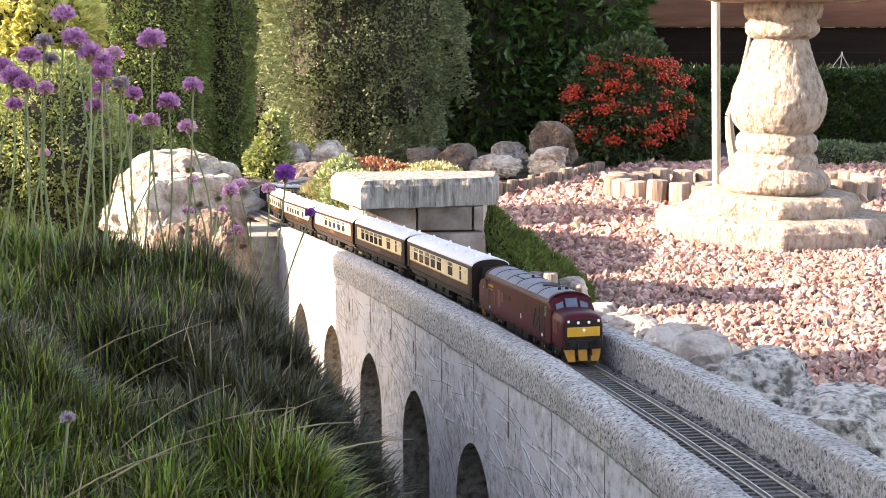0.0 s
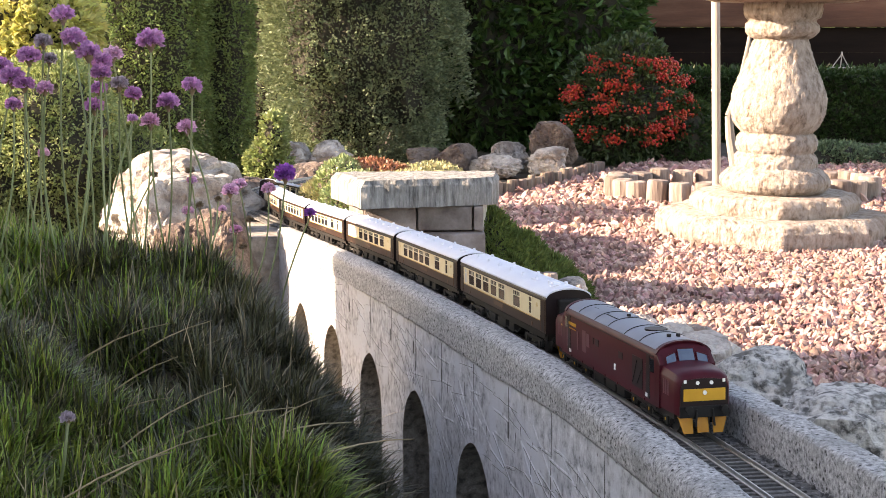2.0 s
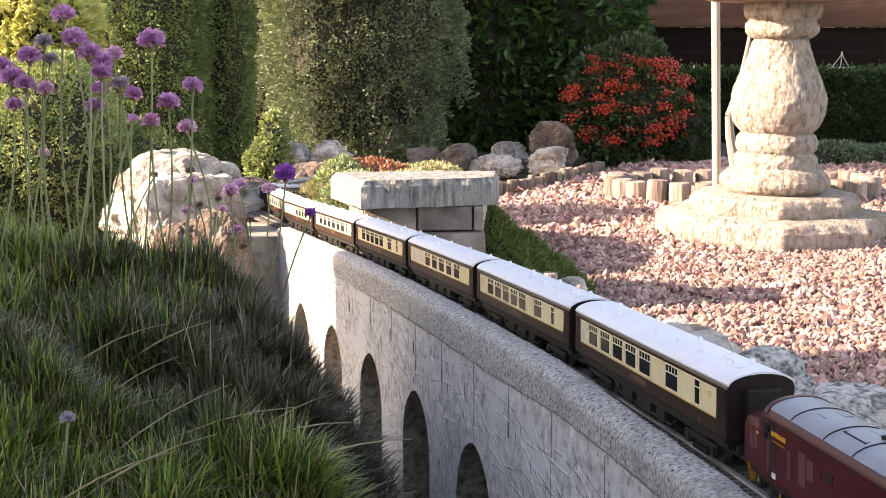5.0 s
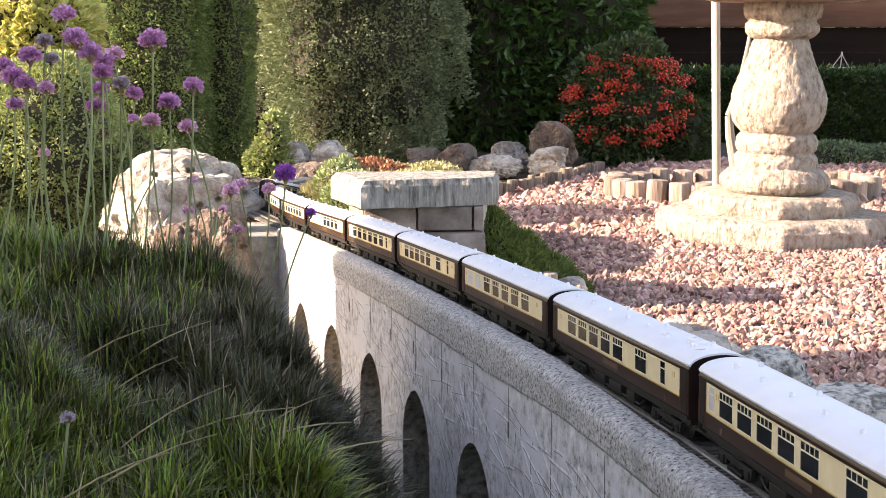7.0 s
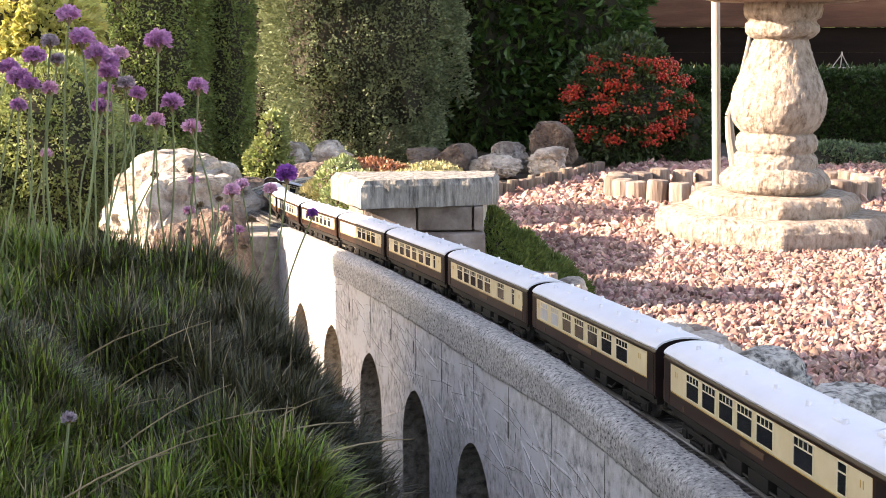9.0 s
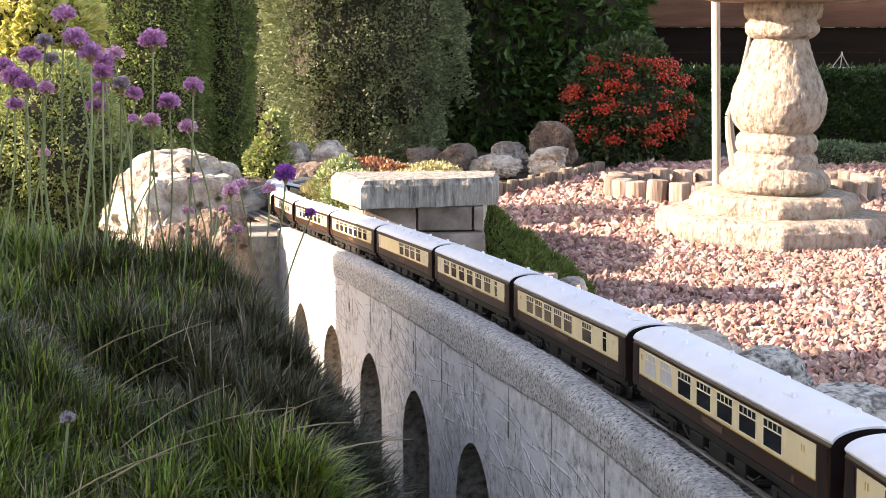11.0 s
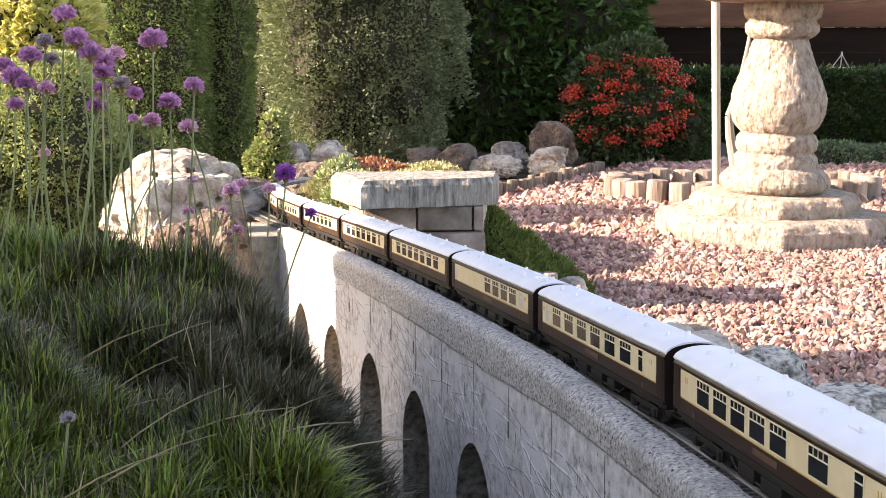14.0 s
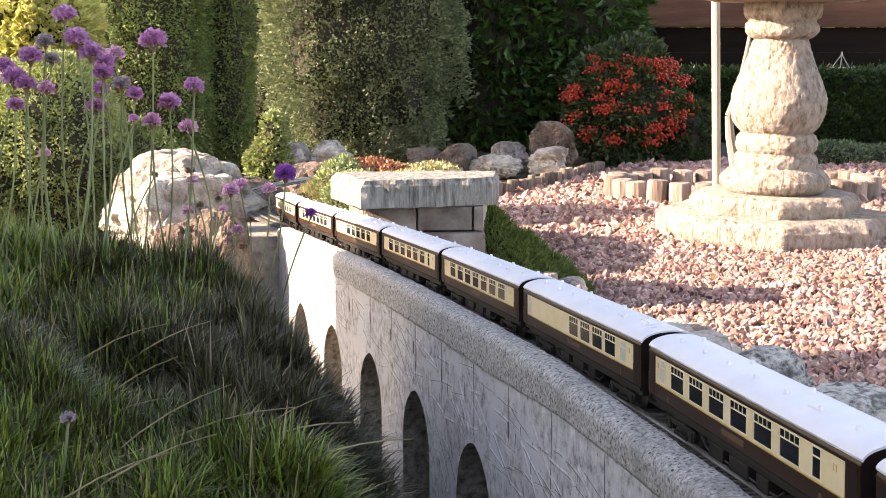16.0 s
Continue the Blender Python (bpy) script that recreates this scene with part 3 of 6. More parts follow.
# ---- gravel ----
M_GSTONE = textured("pink_granite_chips", [(0.30, (0.17, 0.080, 0.068)), (0.5, (0.35, 0.210, 0.178)), (0.7, (0.62, 0.470, 0.410))], scale=28, bump=0.5, bump_scale=240, dist=0.002, rough=0.85, per_island=0.45)


def gravel():
    """Loose angular chips over the whole bed: nobody could count them."""
    rng = np.random.default_rng(7)
    bm = bmesh.new()
    bmesh.ops.create_icosphere(bm, subdivisions=1, radius=1.0)
    ico = np.array([v.co[:] for v in bm.verts])
    tri = np.array([[v.index for v in f.verts] for f in bm.faces])
    bm.free()
    pts = []

    def fill(x0, x1, y0, y1, step):
        for y in np.arange(y0, y1, step):
            for x in np.arange(x0, x1, step):
                pts.append((x + rng.uniform(-0.5, 0.5) * step, y + rng.uniform(-0.5, 0.5) * step, step))
    fill(0.08, 1.05, 1.2, 2.6, 0.0086)
    fill(0.05, 1.35, 2.6, 3.3, 0.0118)
    fill(0.05, 1.75, 3.3, 4.5, 0.0165)
    keep = []
    for x, y, st in pts:
        if x < 0.19 and y < 1.7:
            continue
        if (x - 0.698) ** 2 + (y - 2.80) ** 2 < 0.19 ** 2:
            continue
        if abs(x) > y * 0.36 + 0.12:
            continue
        if y > 3.4 and x < 0.20 + (y - 3.5) * 0.62 - 0.05:
            continue
        keep.append((x, y, st))
    P = np.array(keep)
    n = len(P)
    shapes = []
    for k in range(14):
        s = ico * 1.25
        for _ in range(7):      # split faces
            nv = rng.normal(0, 1, 3)
            nv /= np.linalg.norm(nv)
            d = rng.uniform(0.35, 0.85)
            s = s - np.outer(np.maximum(s @ nv - d, 0), nv)
        s = s * rng.uniform(0.65, 1.25, 3) * np.array([1, 1, 0.85])
        shapes.append(s)
    shapes = np.array(shapes)
    pick = rng.integers(0, 14, n)
    ang = rng.uniform(0, 2 * math.pi, n)
    size = P[:, 2] * rng.uniform(0.52, 0.95, n)
    tilt = rng.normal(0, 0.45, (n, 2))
    V = shapes[pick] * size[:, None, None]
    c, s = np.cos(ang)[:, None], np.sin(ang)[:, None]
    x, y, z = V[..., 0] * c - V[..., 1] * s, V[..., 0] * s + V[..., 1] * c, V[..., 2]
    z = z + x * tilt[:, :1] + y * tilt[:, 1:]
    lift = np.array([0.006 * noise.noise(Vector((a * 6, b * 6, 0))) for a, b in P[:, :2]]) + rng.uniform(-0.003, 0.004, n)
    V = np.stack([x + P[:, :1], y + P[:, 1:2], z + (GRAVEL_Z - 0.004 + lift)[:, None]], -1).reshape(-1, 3)
    F = (tri[None] + (np.arange(n) * len(ico))[:, None, None]).reshape(-1, 3)
    me = bpy.data.meshes.new("gravel")
    me.vertices.add(len(V))
    me.vertices.foreach_set("co", V.astype(np.float32).ravel())
    me.loops.add(F.size)
    me.loops.foreach_set("vertex_index", F.astype(np.int32).ravel())
    me.polygons.add(len(F))
    me.polygons.foreach_set("loop_start", np.arange(0, F.size, 3, dtype=np.int32))
    me.update(calc_edges=True)
    me.shade_flat()
    me.materials.append(M_GSTONE)
    return tagged(new("gravel", me), "loose pinkish-red gravel chips on the garden bed", "gravel", kind="stuff")


gravel()

# ---- rocks ----
M_ROCK = textured("pale_limestone", [(0.32, (0.10, 0.085, 0.075)), (0.46, (0.40, 0.35, 0.31)), (0.58, (0.56, 0.51, 0.46)), (0.72, (0.68, 0.64, 0.59))], scale=24, detail=9, bump=1.0, bump_scale=60, dist=0.012, second=(13, (0.24, 0.18, 0.15), 0.5, 0.66), rough=0.92, per_object=0.12)
M_ROCKBROWN = textured("brown_sandstone", [(0.32, (0.065, 0.042, 0.033)), (0.5, (0.17, 0.12, 0.095)), (0.7, (0.28, 0.22, 0.18))], scale=26, detail=9, bump=1.0, bump_scale=70, dist=0.010, second=(8, (0.20, 0.16, 0.14), 0.5, 0.75), rough=0.92, per_object=0.12)
M_LICHEN = textured("lichened_rock", [(0.38, (0.10, 0.098, 0.09)), (0.45, (0.34, 0.33, 0.31)), (0.53, (0.60, 0.58, 0.54)), (0.66, (0.76, 0.74, 0.70))], scale=95, detail=9, bump=1.0, bump_scale=190, dist=0.006, second=(38, (0.16, 0.15, 0.135), 0.60, 0.68), rough=0.92, per_object=0.1)


def rock(seed, x, y, z, sx, sy, sz, mat, label, turn=0.0, rough=0.28, freq=1.6, sub=5):
    """A boulder with facets broken off; z is its underside."""
    bm = bmesh.new()
    bmesh.ops.create_icosphere(bm, subdivisions=sub, radius=1.0)
    rr = random.Random(seed)
    cuts = [(Vector((rr.uniform(-1, 1), rr.uniform(-1, 1), rr.uniform(-0.3, 1))).normalized(), rr.uniform(0.55, 0.85)) for _ in range(11)]
    off = Vector((seed * 3.1, seed * 1.7, seed * 0.9))
    for v in bm.verts:
        p = v.co.copy()
        for n, d in cuts:
            k = p.dot(n)
            if k > d:
                p -= n * (k - d) * 0.85
        p *= 1 + rough * noise.fractal(p * freq + off, 1.0, 2.0, 4) * 0.6 + 0.07 * noise.fractal(p * 6 + off, 0.7, 2.1, 5) - 0.10 * max(0.0, 0.10 - abs(noise.noise(p * 2.6 + off))) / 0.10
        p.z = min(p.z, 0.62 + (p.z - 0.62) * 0.35)
        v.co = Vector((p.x * sx, p.y * sy, p.z * sz))
    lo = min(v.co.z for v in bm.verts)
    ob = part("rock", bm, mat, None, "", smooth=False)
    ob.matrix_basis = pose(x, y, z - lo, 0, 0, turn)
    return tagged(ob, label, "rock", "garden rocks")


# pale rocks beside the far track
rock(1, -0.500, 2.46, -0.20, 0.175, 0.13, 0.128, M_ROCK, "large pale sunlit limestone rock beside the flowers", 20)
rock(2, -0.418, 2.20, -0.20, 0.095, 0.09, 0.115, M_ROCK, "pale limestone rock leaning on a larger one", 60)
rock(3, -0.338, 2.02, -0.22, 0.060, 0.06, 0.105, M_ROCKBROWN, "brown and cream rock beside the viaduct's end", 10)
rock(21, -0.40, 2.02, -0.24, 0.060, 0.05, 0.105, M_ROCKBROWN, "dark brown rock against the viaduct's end", 0)
rock(5, -0.44, 3.15, -0.24, 0.10, 0.08, 0.075, M_ROCKBROWN, "flat brown rock behind the curved track", 0)
rock(6, -0.60, 2.85, -0.24, 0.10, 0.09, 0.08, M_ROCKBROWN, "brown rock behind the curved track", 30)
rock(22, -0.30, 3.3, -0.24, 0.12, 0.08, 0.09, M_ROCKBROWN, "brown rock behind the sedum bed", 10)
# row of rocks before the conifers
for k, (x, y, w, h, m, lab) in enumerate(((-0.475, 4.02, 0.075, 0.125, M_ROCK, "grey pointed rock before the conifer"), (-0.345, 4.02, 0.075, 0.115, M_ROCK, "rounded grey rock before the conifer"),
                                     (-0.05, 4.05, 0.062, 0.10, M_ROCKBROWN, "dull brown rock under the laurel"), (0.045, 4.02, 0.062, 0.12, M_ROCKBROWN, "brown angular rock under the laurel"),
                                     (0.155, 3.98, 0.085, 0.082, M_ROCK, "low pale rock on the bed's edge"), (0.315, 3.97, 0.072, 0.105, M_ROCK, "cream squarish rock on the bed's edge"),
                                     (0.345, 4.12, 0.10, 0.165, M_ROCKBROWN, "large brown rock beside the berry bush"), (0.20, 4.12, 0.05, 0.11, M_ROCK, "small grey rock between larger ones"))):
    rock(30 + k, x, y, GRAVEL_Z - 0.02, w, 0.07, h * 0.55, m, lab, k * 40)
# rocks against the near parapet
rock(50, 0.312, 1.27, -0.185, 0.068, 0.07, 0.066, M_LICHEN, "grey flat-topped rock against the parapet", 15)
rock(51, 0.345, 1.07, -0.185, 0.090, 0.07, 0.074, M_LICHEN, "dark lichened rock against the parapet", 0)
rock(52, 0.36, 0.97, -0.20, 0.07, 0.05, 0.045, M_ROCKBROWN, "brown split rock against the parapet", 30)
rock(53, 0.262, 1.74, -0.20, 0.045, 0.045, 0.035, M_ROCK, "flat white edging stone beside the viaduct", 30)
for k, (x, y, w, h) in enumerate(((0.216, 1.86, 0.036, 0.026), (0.243, 1.83, 0.040, 0.026), (0.276, 1.795, 0.038, 0.026), (0.306, 1.745, 0.034, 0.030), (0.332, 1.69, 0.030, 0.03), (0.354, 1.645, 0.028, 0.028), (0.372, 1.60, 0.030, 0.022))):
    rock(60 + k, x, y, GRAVEL_Z - 0.012, w, 0.03, h, M_ROCK, "white squared edging stone beside the viaduct", 20 + 15 * k, sub=4)
for k, (x, y, w, h) in enumerate(((0.262, 1.55, 0.042, 0.050), (0.292, 1.47, 0.046, 0.052), (0.322, 1.40, 0.040, 0.048), (0.300, 1.36, 0.036, 0.052), (0.348, 1.34, 0.030, 0.036))):
    rock(80 + k, x, y, GRAVEL_Z - 0.012, w, 0.042, h, M_ROCK, "white sunlit flat-topped stone beside the viaduct", 35 * k, sub=4)
rock(70, 0.200, 2.03, GRAVEL_Z - 0.01, 0.034, 0.03, 0.030, M_ROCK, "white flat edging stone beside the moss", 10, sub=4)
rock(71, 0.228, 1.93, GRAVEL_Z - 0.01, 0.030, 0.03, 0.020, M_ROCK, "white flat edging stone on the gravel", 50, sub=4)

# ---- pier with its coping ----
M_BLOCK = textured("brown_grey_block", [(0.3, (0.13, 0.10, 0.085)), (0.5, (0.24, 0.20, 0.175)), (0.7, (0.36, 0.31, 0.28))], scale=24, bump=0.6, bump_scale=160, dist=0.003, rough=0.92, per_object=0.2)
M_COPING = textured("split_concrete", [(0.36, (0.12, 0.118, 0.112)), (0.48, (0.27, 0.265, 0.25)), (0.64, (0.44, 0.43, 0.41))], scale=130, bump=1.0, bump_scale=230, dist=0.006, stretch=(1.0, 1.0, 0.14), rough=0.93)
M_MORTAR = textured("pale_mortar", [(0.3, (0.34, 0.32, 0.29)), (0.7, (0.50, 0.48, 0.44))], scale=70, bump=0.6, dist=0.002, rough=0.95)


def prism(bm, plan, z0, z1, top_in=0.0, cut=0.0):
    c = sum((Vector((x, y, 0)) for x, y in plan), Vector()) / len(plan)
    rings = [[(x, y, z0) for x, y in plan], [(x, y, z1 - cut) for x, y in plan]]
    if cut:
        rings.append([(c.x + (x - c.x) * (1 - top_in), c.y + (y - c.y) * (1 - top_in), z1) for x, y in plan])
    loft(bm, rings)
    bmesh.ops.recalc_face_normals(bm, faces=bm.faces)


def coped_pier():
    th = empty("coped_pier")
    bm = bmesh.new()
    prism(bm, [(-0.116, 2.022), (0.058, 2.05), (0.070, 2.10), (-0.145, 2.10)], -0.30, -0.024)
    part("core", bm, M_MORTAR, th, "pale mortar between the blocks")
    courses = [(-0.062, -0.025, ((-0.120, -0.041), (-0.038, 0.044), (0.047, 0.062))), (-0.112, -0.065, ((-0.120, -0.055), (-0.052, 0.064))), (-0.165, -0.115, ((-0.120, 0.00), (0.003, 0.064))), (-0.22, -0.168, ((-0.120, -0.04), (-0.037, 0.064)))]
    for k, (z0, z1, xs) in enumerate(courses):
        for x0, x1 in xs:
            bm = box(x0, x1, 2.012 - (0.012 if k >= 1 else 0), 2.08, z0, z1, 0.0025)
            bmesh.ops.subdivide_edges(bm, edges=bm.edges, cuts=3, use_grid_fill=True)
            for v in bm.verts:
                v.co += Vector((0.3, 1, 0.3)) * 0.0024 * fbm(v.co, 40, 3)
            part("block", bm, M_BLOCK, th)
    for z0, z1 in ((-0.062, -0.025), (-0.112, -0.065), (-0.165, -0.115)):
        bm = bmesh.new()
        prism(bm, [(-0.1225, 2.02), (-0.117, 2.02), (-0.143, 2.10), (-0.149, 2.10)], z0, z1)
        part("block", bm, M_BLOCK, th)
    bm = bmesh.new()
    plan = [(-0.122, 1.972), (-0.04, 1.990), (0.074, 2.020), (0.084, 2.036), (0.090, 2.12), (-0.03, 2.125), (-0.178, 2.105)]
    prism(bm, plan, -0.0235, 0.0185, 0.06, 0.010)
    bmesh.ops.subdivide_edges(bm, edges=bm.edges, cuts=9, use_grid_fill=True)
    bmesh.ops.triangulate(bm, faces=bm.faces)
    for v in bm.verts:
        q = Vector((v.co.x, v.co.y, v.co.z * 0.25))
        v.co += Vector((0, 1, 0.35)) * (0.0022 * fbm(q, 130, 3) + 0.0016 * fbm(v.co, 50, 3))
    part("coping_stone", bm, M_COPING, th, "thick grey concrete coping with a rough split face", smooth=False)
    return tagged(th, "stone-block pier with a thick concrete coping", "pier")


coped_pier()

# ---- low plants round the pier ----
M_SEDUM = leafy("pale_sedum", (0.24, 0.23, 0.09), (0.50, 0.46, 0.25), rough=0.5, trans=0.15)
M_SEDUMGREEN = leafy("green_sedum", (0.18, 0.24, 0.09), (0.40, 0.46, 0.23), rough=0.5, trans=0.15)
M_SEDUMRED = leafy("red_sedum", (0.24, 0.08, 0.05), (0.44, 0.21, 0.12), rough=0.5, trans=0.15)
M_MOSS = leafy("juniper_green", (0.050, 0.085, 0.016), (0.165, 0.22, 0.055), rough=0.7, trans=0.15)


def cushion(name, seed, shape, n, size, mat, label, category, ground_mat, aspect=0.6, jitter=0.5):
    """A low mat: a lumpy mound of soil covered with small upright leaves. shape: list of (x, y, top, rx, ry, low)."""
    rng = np.random.default_rng(seed)
    th = empty(name)
    P, Q = [], []
    for i, (x, y, top, rx, ry, low) in enumerate(shape):
        bm = bmesh.new()
        rings = []
        for k in range(8):
            f = k / 7
            r = math.sin(f * math.pi / 2)
            zz = low + (top - low) * math.cos(f * math.pi / 2) ** 0.8
            rings.append([(x + rx * r * math.cos(a), y + ry * r * math.sin(a), zz - 0.004) for a in np.linspace(0, 2 * math.pi, 24, endpoint=False)] if k else [(x + 0.001 * math.cos(a), y + 0.001 * math.sin(a), top - 0.004) for a in np.linspace(0, 2 * math.pi, 24, endpoint=False)])
        loft(bm, rings)
        bmesh.ops.recalc_face_normals(bm, faces=bm.faces)
        part("root_mat", bm, ground_mat, th)
        m = int(n * rx * ry / sum(s[3] * s[4] for s in shape))
        f = np.sqrt(rng.random(m))
        a = rng.uniform(0, 2 * math.pi, m)
        rr = np.sin(f * math.pi / 2)
        zz = low + (top - low) * np.cos(f * math.pi / 2) ** 0.8
        p = np.stack([x + rx * rr * np.cos(a), y + ry * rr * np.sin(a), zz], 1)
        p[:, 2] += np.array([0.008 * noise.noise(Vector(q) * 35) for q in p])
        P.append(p)
        q = np.stack([np.cos(a) * rr * 0.7, np.sin(a) * rr * 0.7, 1.05 - rr * 0.6], 1)
        Q.append(q)
    ob = new("foliage", leaf_mesh("foliage", np.concatenate(P), np.concatenate(Q), size, mat, aspect, jitter, rng))
    ob.parent = th
    return tagged(th, label, category)


cushion("sedum", 1, [(-0.135, 2.56, -0.016, 0.15, 0.22, -0.12), (-0.05, 2.42, -0.018, 0.10, 0.20, -0.1), (-0.02, 2.52, -0.014, 0.085, 0.22, -0.1)], 16000, 0.0085, M_SEDUM, "pale yellow-green sedum cushion on the raised bed", "plant", M_SOIL)
cushion("sedum", 2, [(-0.155, 2.36, -0.014, 0.062, 0.11, -0.09), (-0.19, 2.50, 0.002, 0.055, 0.1, -0.1)], 6000, 0.0085, M_SEDUMGREEN, "grey-green sedum rosettes beside the track", "plant", M_SOIL)
cushion("sedum", 3, [(-0.13, 2.52, -0.006, 0.075, 0.05, -0.05), (-0.185, 2.60, -0.012, 0.05, 0.05, -0.06)], 4500, 0.0085, M_SEDUMRED, "red-tinged sedum on the raised bed", "plant", M_SOIL)
cushion("moss_mound", 4, [(0.075, 2.13, -0.050, 0.055, 0.10, -0.19), (0.115, 2.13, -0.084, 0.062, 0.11, -0.19), (0.158, 2.12, -0.122, 0.060, 0.10, -0.19), (0.195, 2.10, -0.155, 0.040, 0.08, -0.19)], 26000, 0.013, M_MOSS, "green feathery juniper cushion spilling onto the gravel", "plant", M_TWIGSHADE, 0.22, 0.9)

M_LOG = textured("silvery_log", [(0.3, (0.10, 0.075, 0.06)), (0.5, (0.24, 0.19, 0.16)), (0.7, (0.42, 0.36, 0.31))], scale=40, bump=0.9, bump_scale=90, dist=0.004, stretch=(1, 1, 0.12), rough=0.9, per_object=0.3)


def log_mesh(r, h, seed, mat):
    rr = random.Random(seed)
    bm = bmesh.new()
    n = 14
    prof = [(0.96, 0), (1.0, 0.1), (1.0, 0.88), (0.95, 0.97), (0.84, 1.0)]
    rings = [[(r * k * math.cos(2 * math.pi * i / n) * (1 + 0.05 * math.sin(3 * i + seed)), r * k * math.sin(2 * math.pi * i / n), h * z) for i in range(n)] for k, z in prof]
    loft(bm, rings)
    return mesh_of(bm, "log", mat)


M_STAKE = textured("dark_stake", [(0.3, (0.07, 0.05, 0.04)), (0.5, (0.16, 0.12, 0.10)), (0.7, (0.30, 0.25, 0.21))], scale=40, bump=0.9, bump_scale=90, dist=0.004, stretch=(1, 1, 0.12), rough=0.9, per_object=0.4)


def log_edging(places, r, h, label, mat=None):
    th = empty("log_edging")
    mes = [log_mesh(r, h, k, mat or M_LOG) for k in range(4)]
    rr = random.Random(5)
    for k, (x, y) in enumerate(places):
        o = new("log", mes[k % 4])
        o.parent = th
        o.matrix_basis = pose(x, y, GRAVEL_Z - 0.022 + rr.uniform(-0.006, 0.004), rr.uniform(-3, 3), rr.uniform(-3, 3), rr.uniform(0, 360))
    return tagged(th, label, "edging")


log_edging([(0.775 + 0.330 * math.cos(a), 3.45 + 0.19 * math.sin(a)) for a in np.linspace(0, 2 * math.pi, 29, endpoint=False)], 0.0275, 0.074, "ring of short weathered round logs round a small bed")
log_edging([(0.118 + 0.36 * k / 29, 3.40 + 0.63 * k / 29) for k in range(30)], 0.0105, 0.055, "row of thin dark weathered stakes along the gravel", M_STAKE)
log_edging([(0.118, 2.045), (0.140, 2.025), (0.161, 2.01)], 0.0125, 0.075, "three short log stumps beside the moss")

# ---- shrubs and trees ----
bush("yew", 11, (-0.862, 3.95, GZ), [((0.0, 0, 0.69), (0.183, 0.19, 0.80))], 60000, 0.0125, M_YEW, "clipped green yew column beside another", "shrub", flat=0.35, lump=0.14)
bush("yew", 15, (-0.651, 4.10, GZ), [((0.0, 0, 0.69), (0.077, 0.12, 0.80))], 28000, 0.0125, M_YEW, "narrow dark green yew column", "shrub", flat=0.3, lump=0.08)
bush("conifer", 12, (-0.275, 4.55, GZ), [((0, 0, 0.75), (0.345, 0.30, 0.88))], 105000, 0.0140, M_CONIFER, "broad grey-green conifer behind the rocks", "conifer", flat=0.28, lump=0.20, jitter=0.5, up=0.35, aspect=0.5)
bush("conifer", 16, (-0.60, 4.95, GZ), [((0, 0, 0.75), (0.24, 0.2, 0.95))], 12000, 0.022, M_CONIFER, "sunlit grey-green conifer farther back", "conifer", flat=0.4, lump=0.10)
bush("laurel", 13, (0.36, 5.15, GZ), [((0, 0, 0.55), (0.42, 0.3, 0.72)), ((-0.2, -0.1, 0.4), (0.3, 0.25, 0.5))], 15000, 0.048, M_LAUREL, "dense dark green laurel bush", "shrub", aspect=0.42, flat=0.2)
# added behind the first laurel, out of sight, to keep sun off the fence
bush("laurel", 26, (0.32, 5.95, GZ), [((0, 0, 0.6), (0.45, 0.35, 0.75))], 5000, 0.055, M_LAUREL, "unseen laurel bush added to shade the fence and hedge", "shrub", aspect=0.42, flat=0.2)
M_YELLOWLEAF = leafy("yellow_green_leaf", (0.42, 0.42, 0.12), (0.70, 0.67, 0.28), rough=0.45, trans=0.3)
M_LIMELEAF = leafy("light_green_leaf", (0.15, 0.20, 0.065), (0.38, 0.44, 0.19), rough=0.5, trans=0.3)
bush("golden_shrub", 17, (-0.88, 2.92, GZ), [((0, 0.02, 0.45), (0.13, 0.16, 0.14)), ((0.05, -0.05, 0.45), (0.08, 0.08, 0.07)), ((0.0, 0.02, 0.20), (0.15, 0.17, 0.22))], 14000, 0.020, M_YELLOWLEAF, "yellow-green leafy shrub in the sun", "shrub", aspect=0.6)
bush("green_shrub", 18, (-0.755, 2.60, GZ), [((0, 0, 0.20), (0.13, 0.12, 0.20)), ((-0.12, 0.0, 0.15), (0.12, 0.12, 0.2)), ((0.13, 0.12, 0.10), (0.10, 0.10, 0.16))], 42000, 0.0095, M_LIMELEAF, "light green shrub behind the flowers", "shrub")
bush("golden_shrub", 19, (-0.515, 3.72, GZ), [((0.03, 0, 0.07), (0.06, 0.05, 0.08)), ((0.045, 0.0, 0.15), (0.035, 0.05, 0.07))], 2200, 0.017, M_LIMELEAF, "small yellow-green shrub between the conifers", "shrub", aspect=0.55, trunk=0.006)
bush("low_shrub", 20, (0.80, 4.42, GZ), [((0, 0, 0.10), (0.10, 0.08, 0.13))], 3500, 0.016, M_HEDGE, "low green shrub before the hedge", "shrub", trunk=0.006)
M_BLUEGREEN = leafy("blue_green_mat", (0.07, 0.12, 0.06), (0.16, 0.22, 0.12), rough=0.6, trans=0.15)
bush("low_shrub", 23, (1.27, 4.35, GZ), [((0, 0, 0.03), (0.17, 0.10, 0.055)), ((0.2, 0, 0.03), (0.1, 0.10, 0.05))], 5500, 0.014, M_BLUEGREEN, "low blue-green mat of foliage behind the bird bath", "shrub", trunk=0.005)
bush("low_shrub", 24, (1.47, 4.1, GZ), [((0, 0, 0.06), (0.06, 0.06, 0.09))], 1600, 0.016, M_LIMELEAF, "small light green shrub on the bed", "shrub", trunk=0.005)

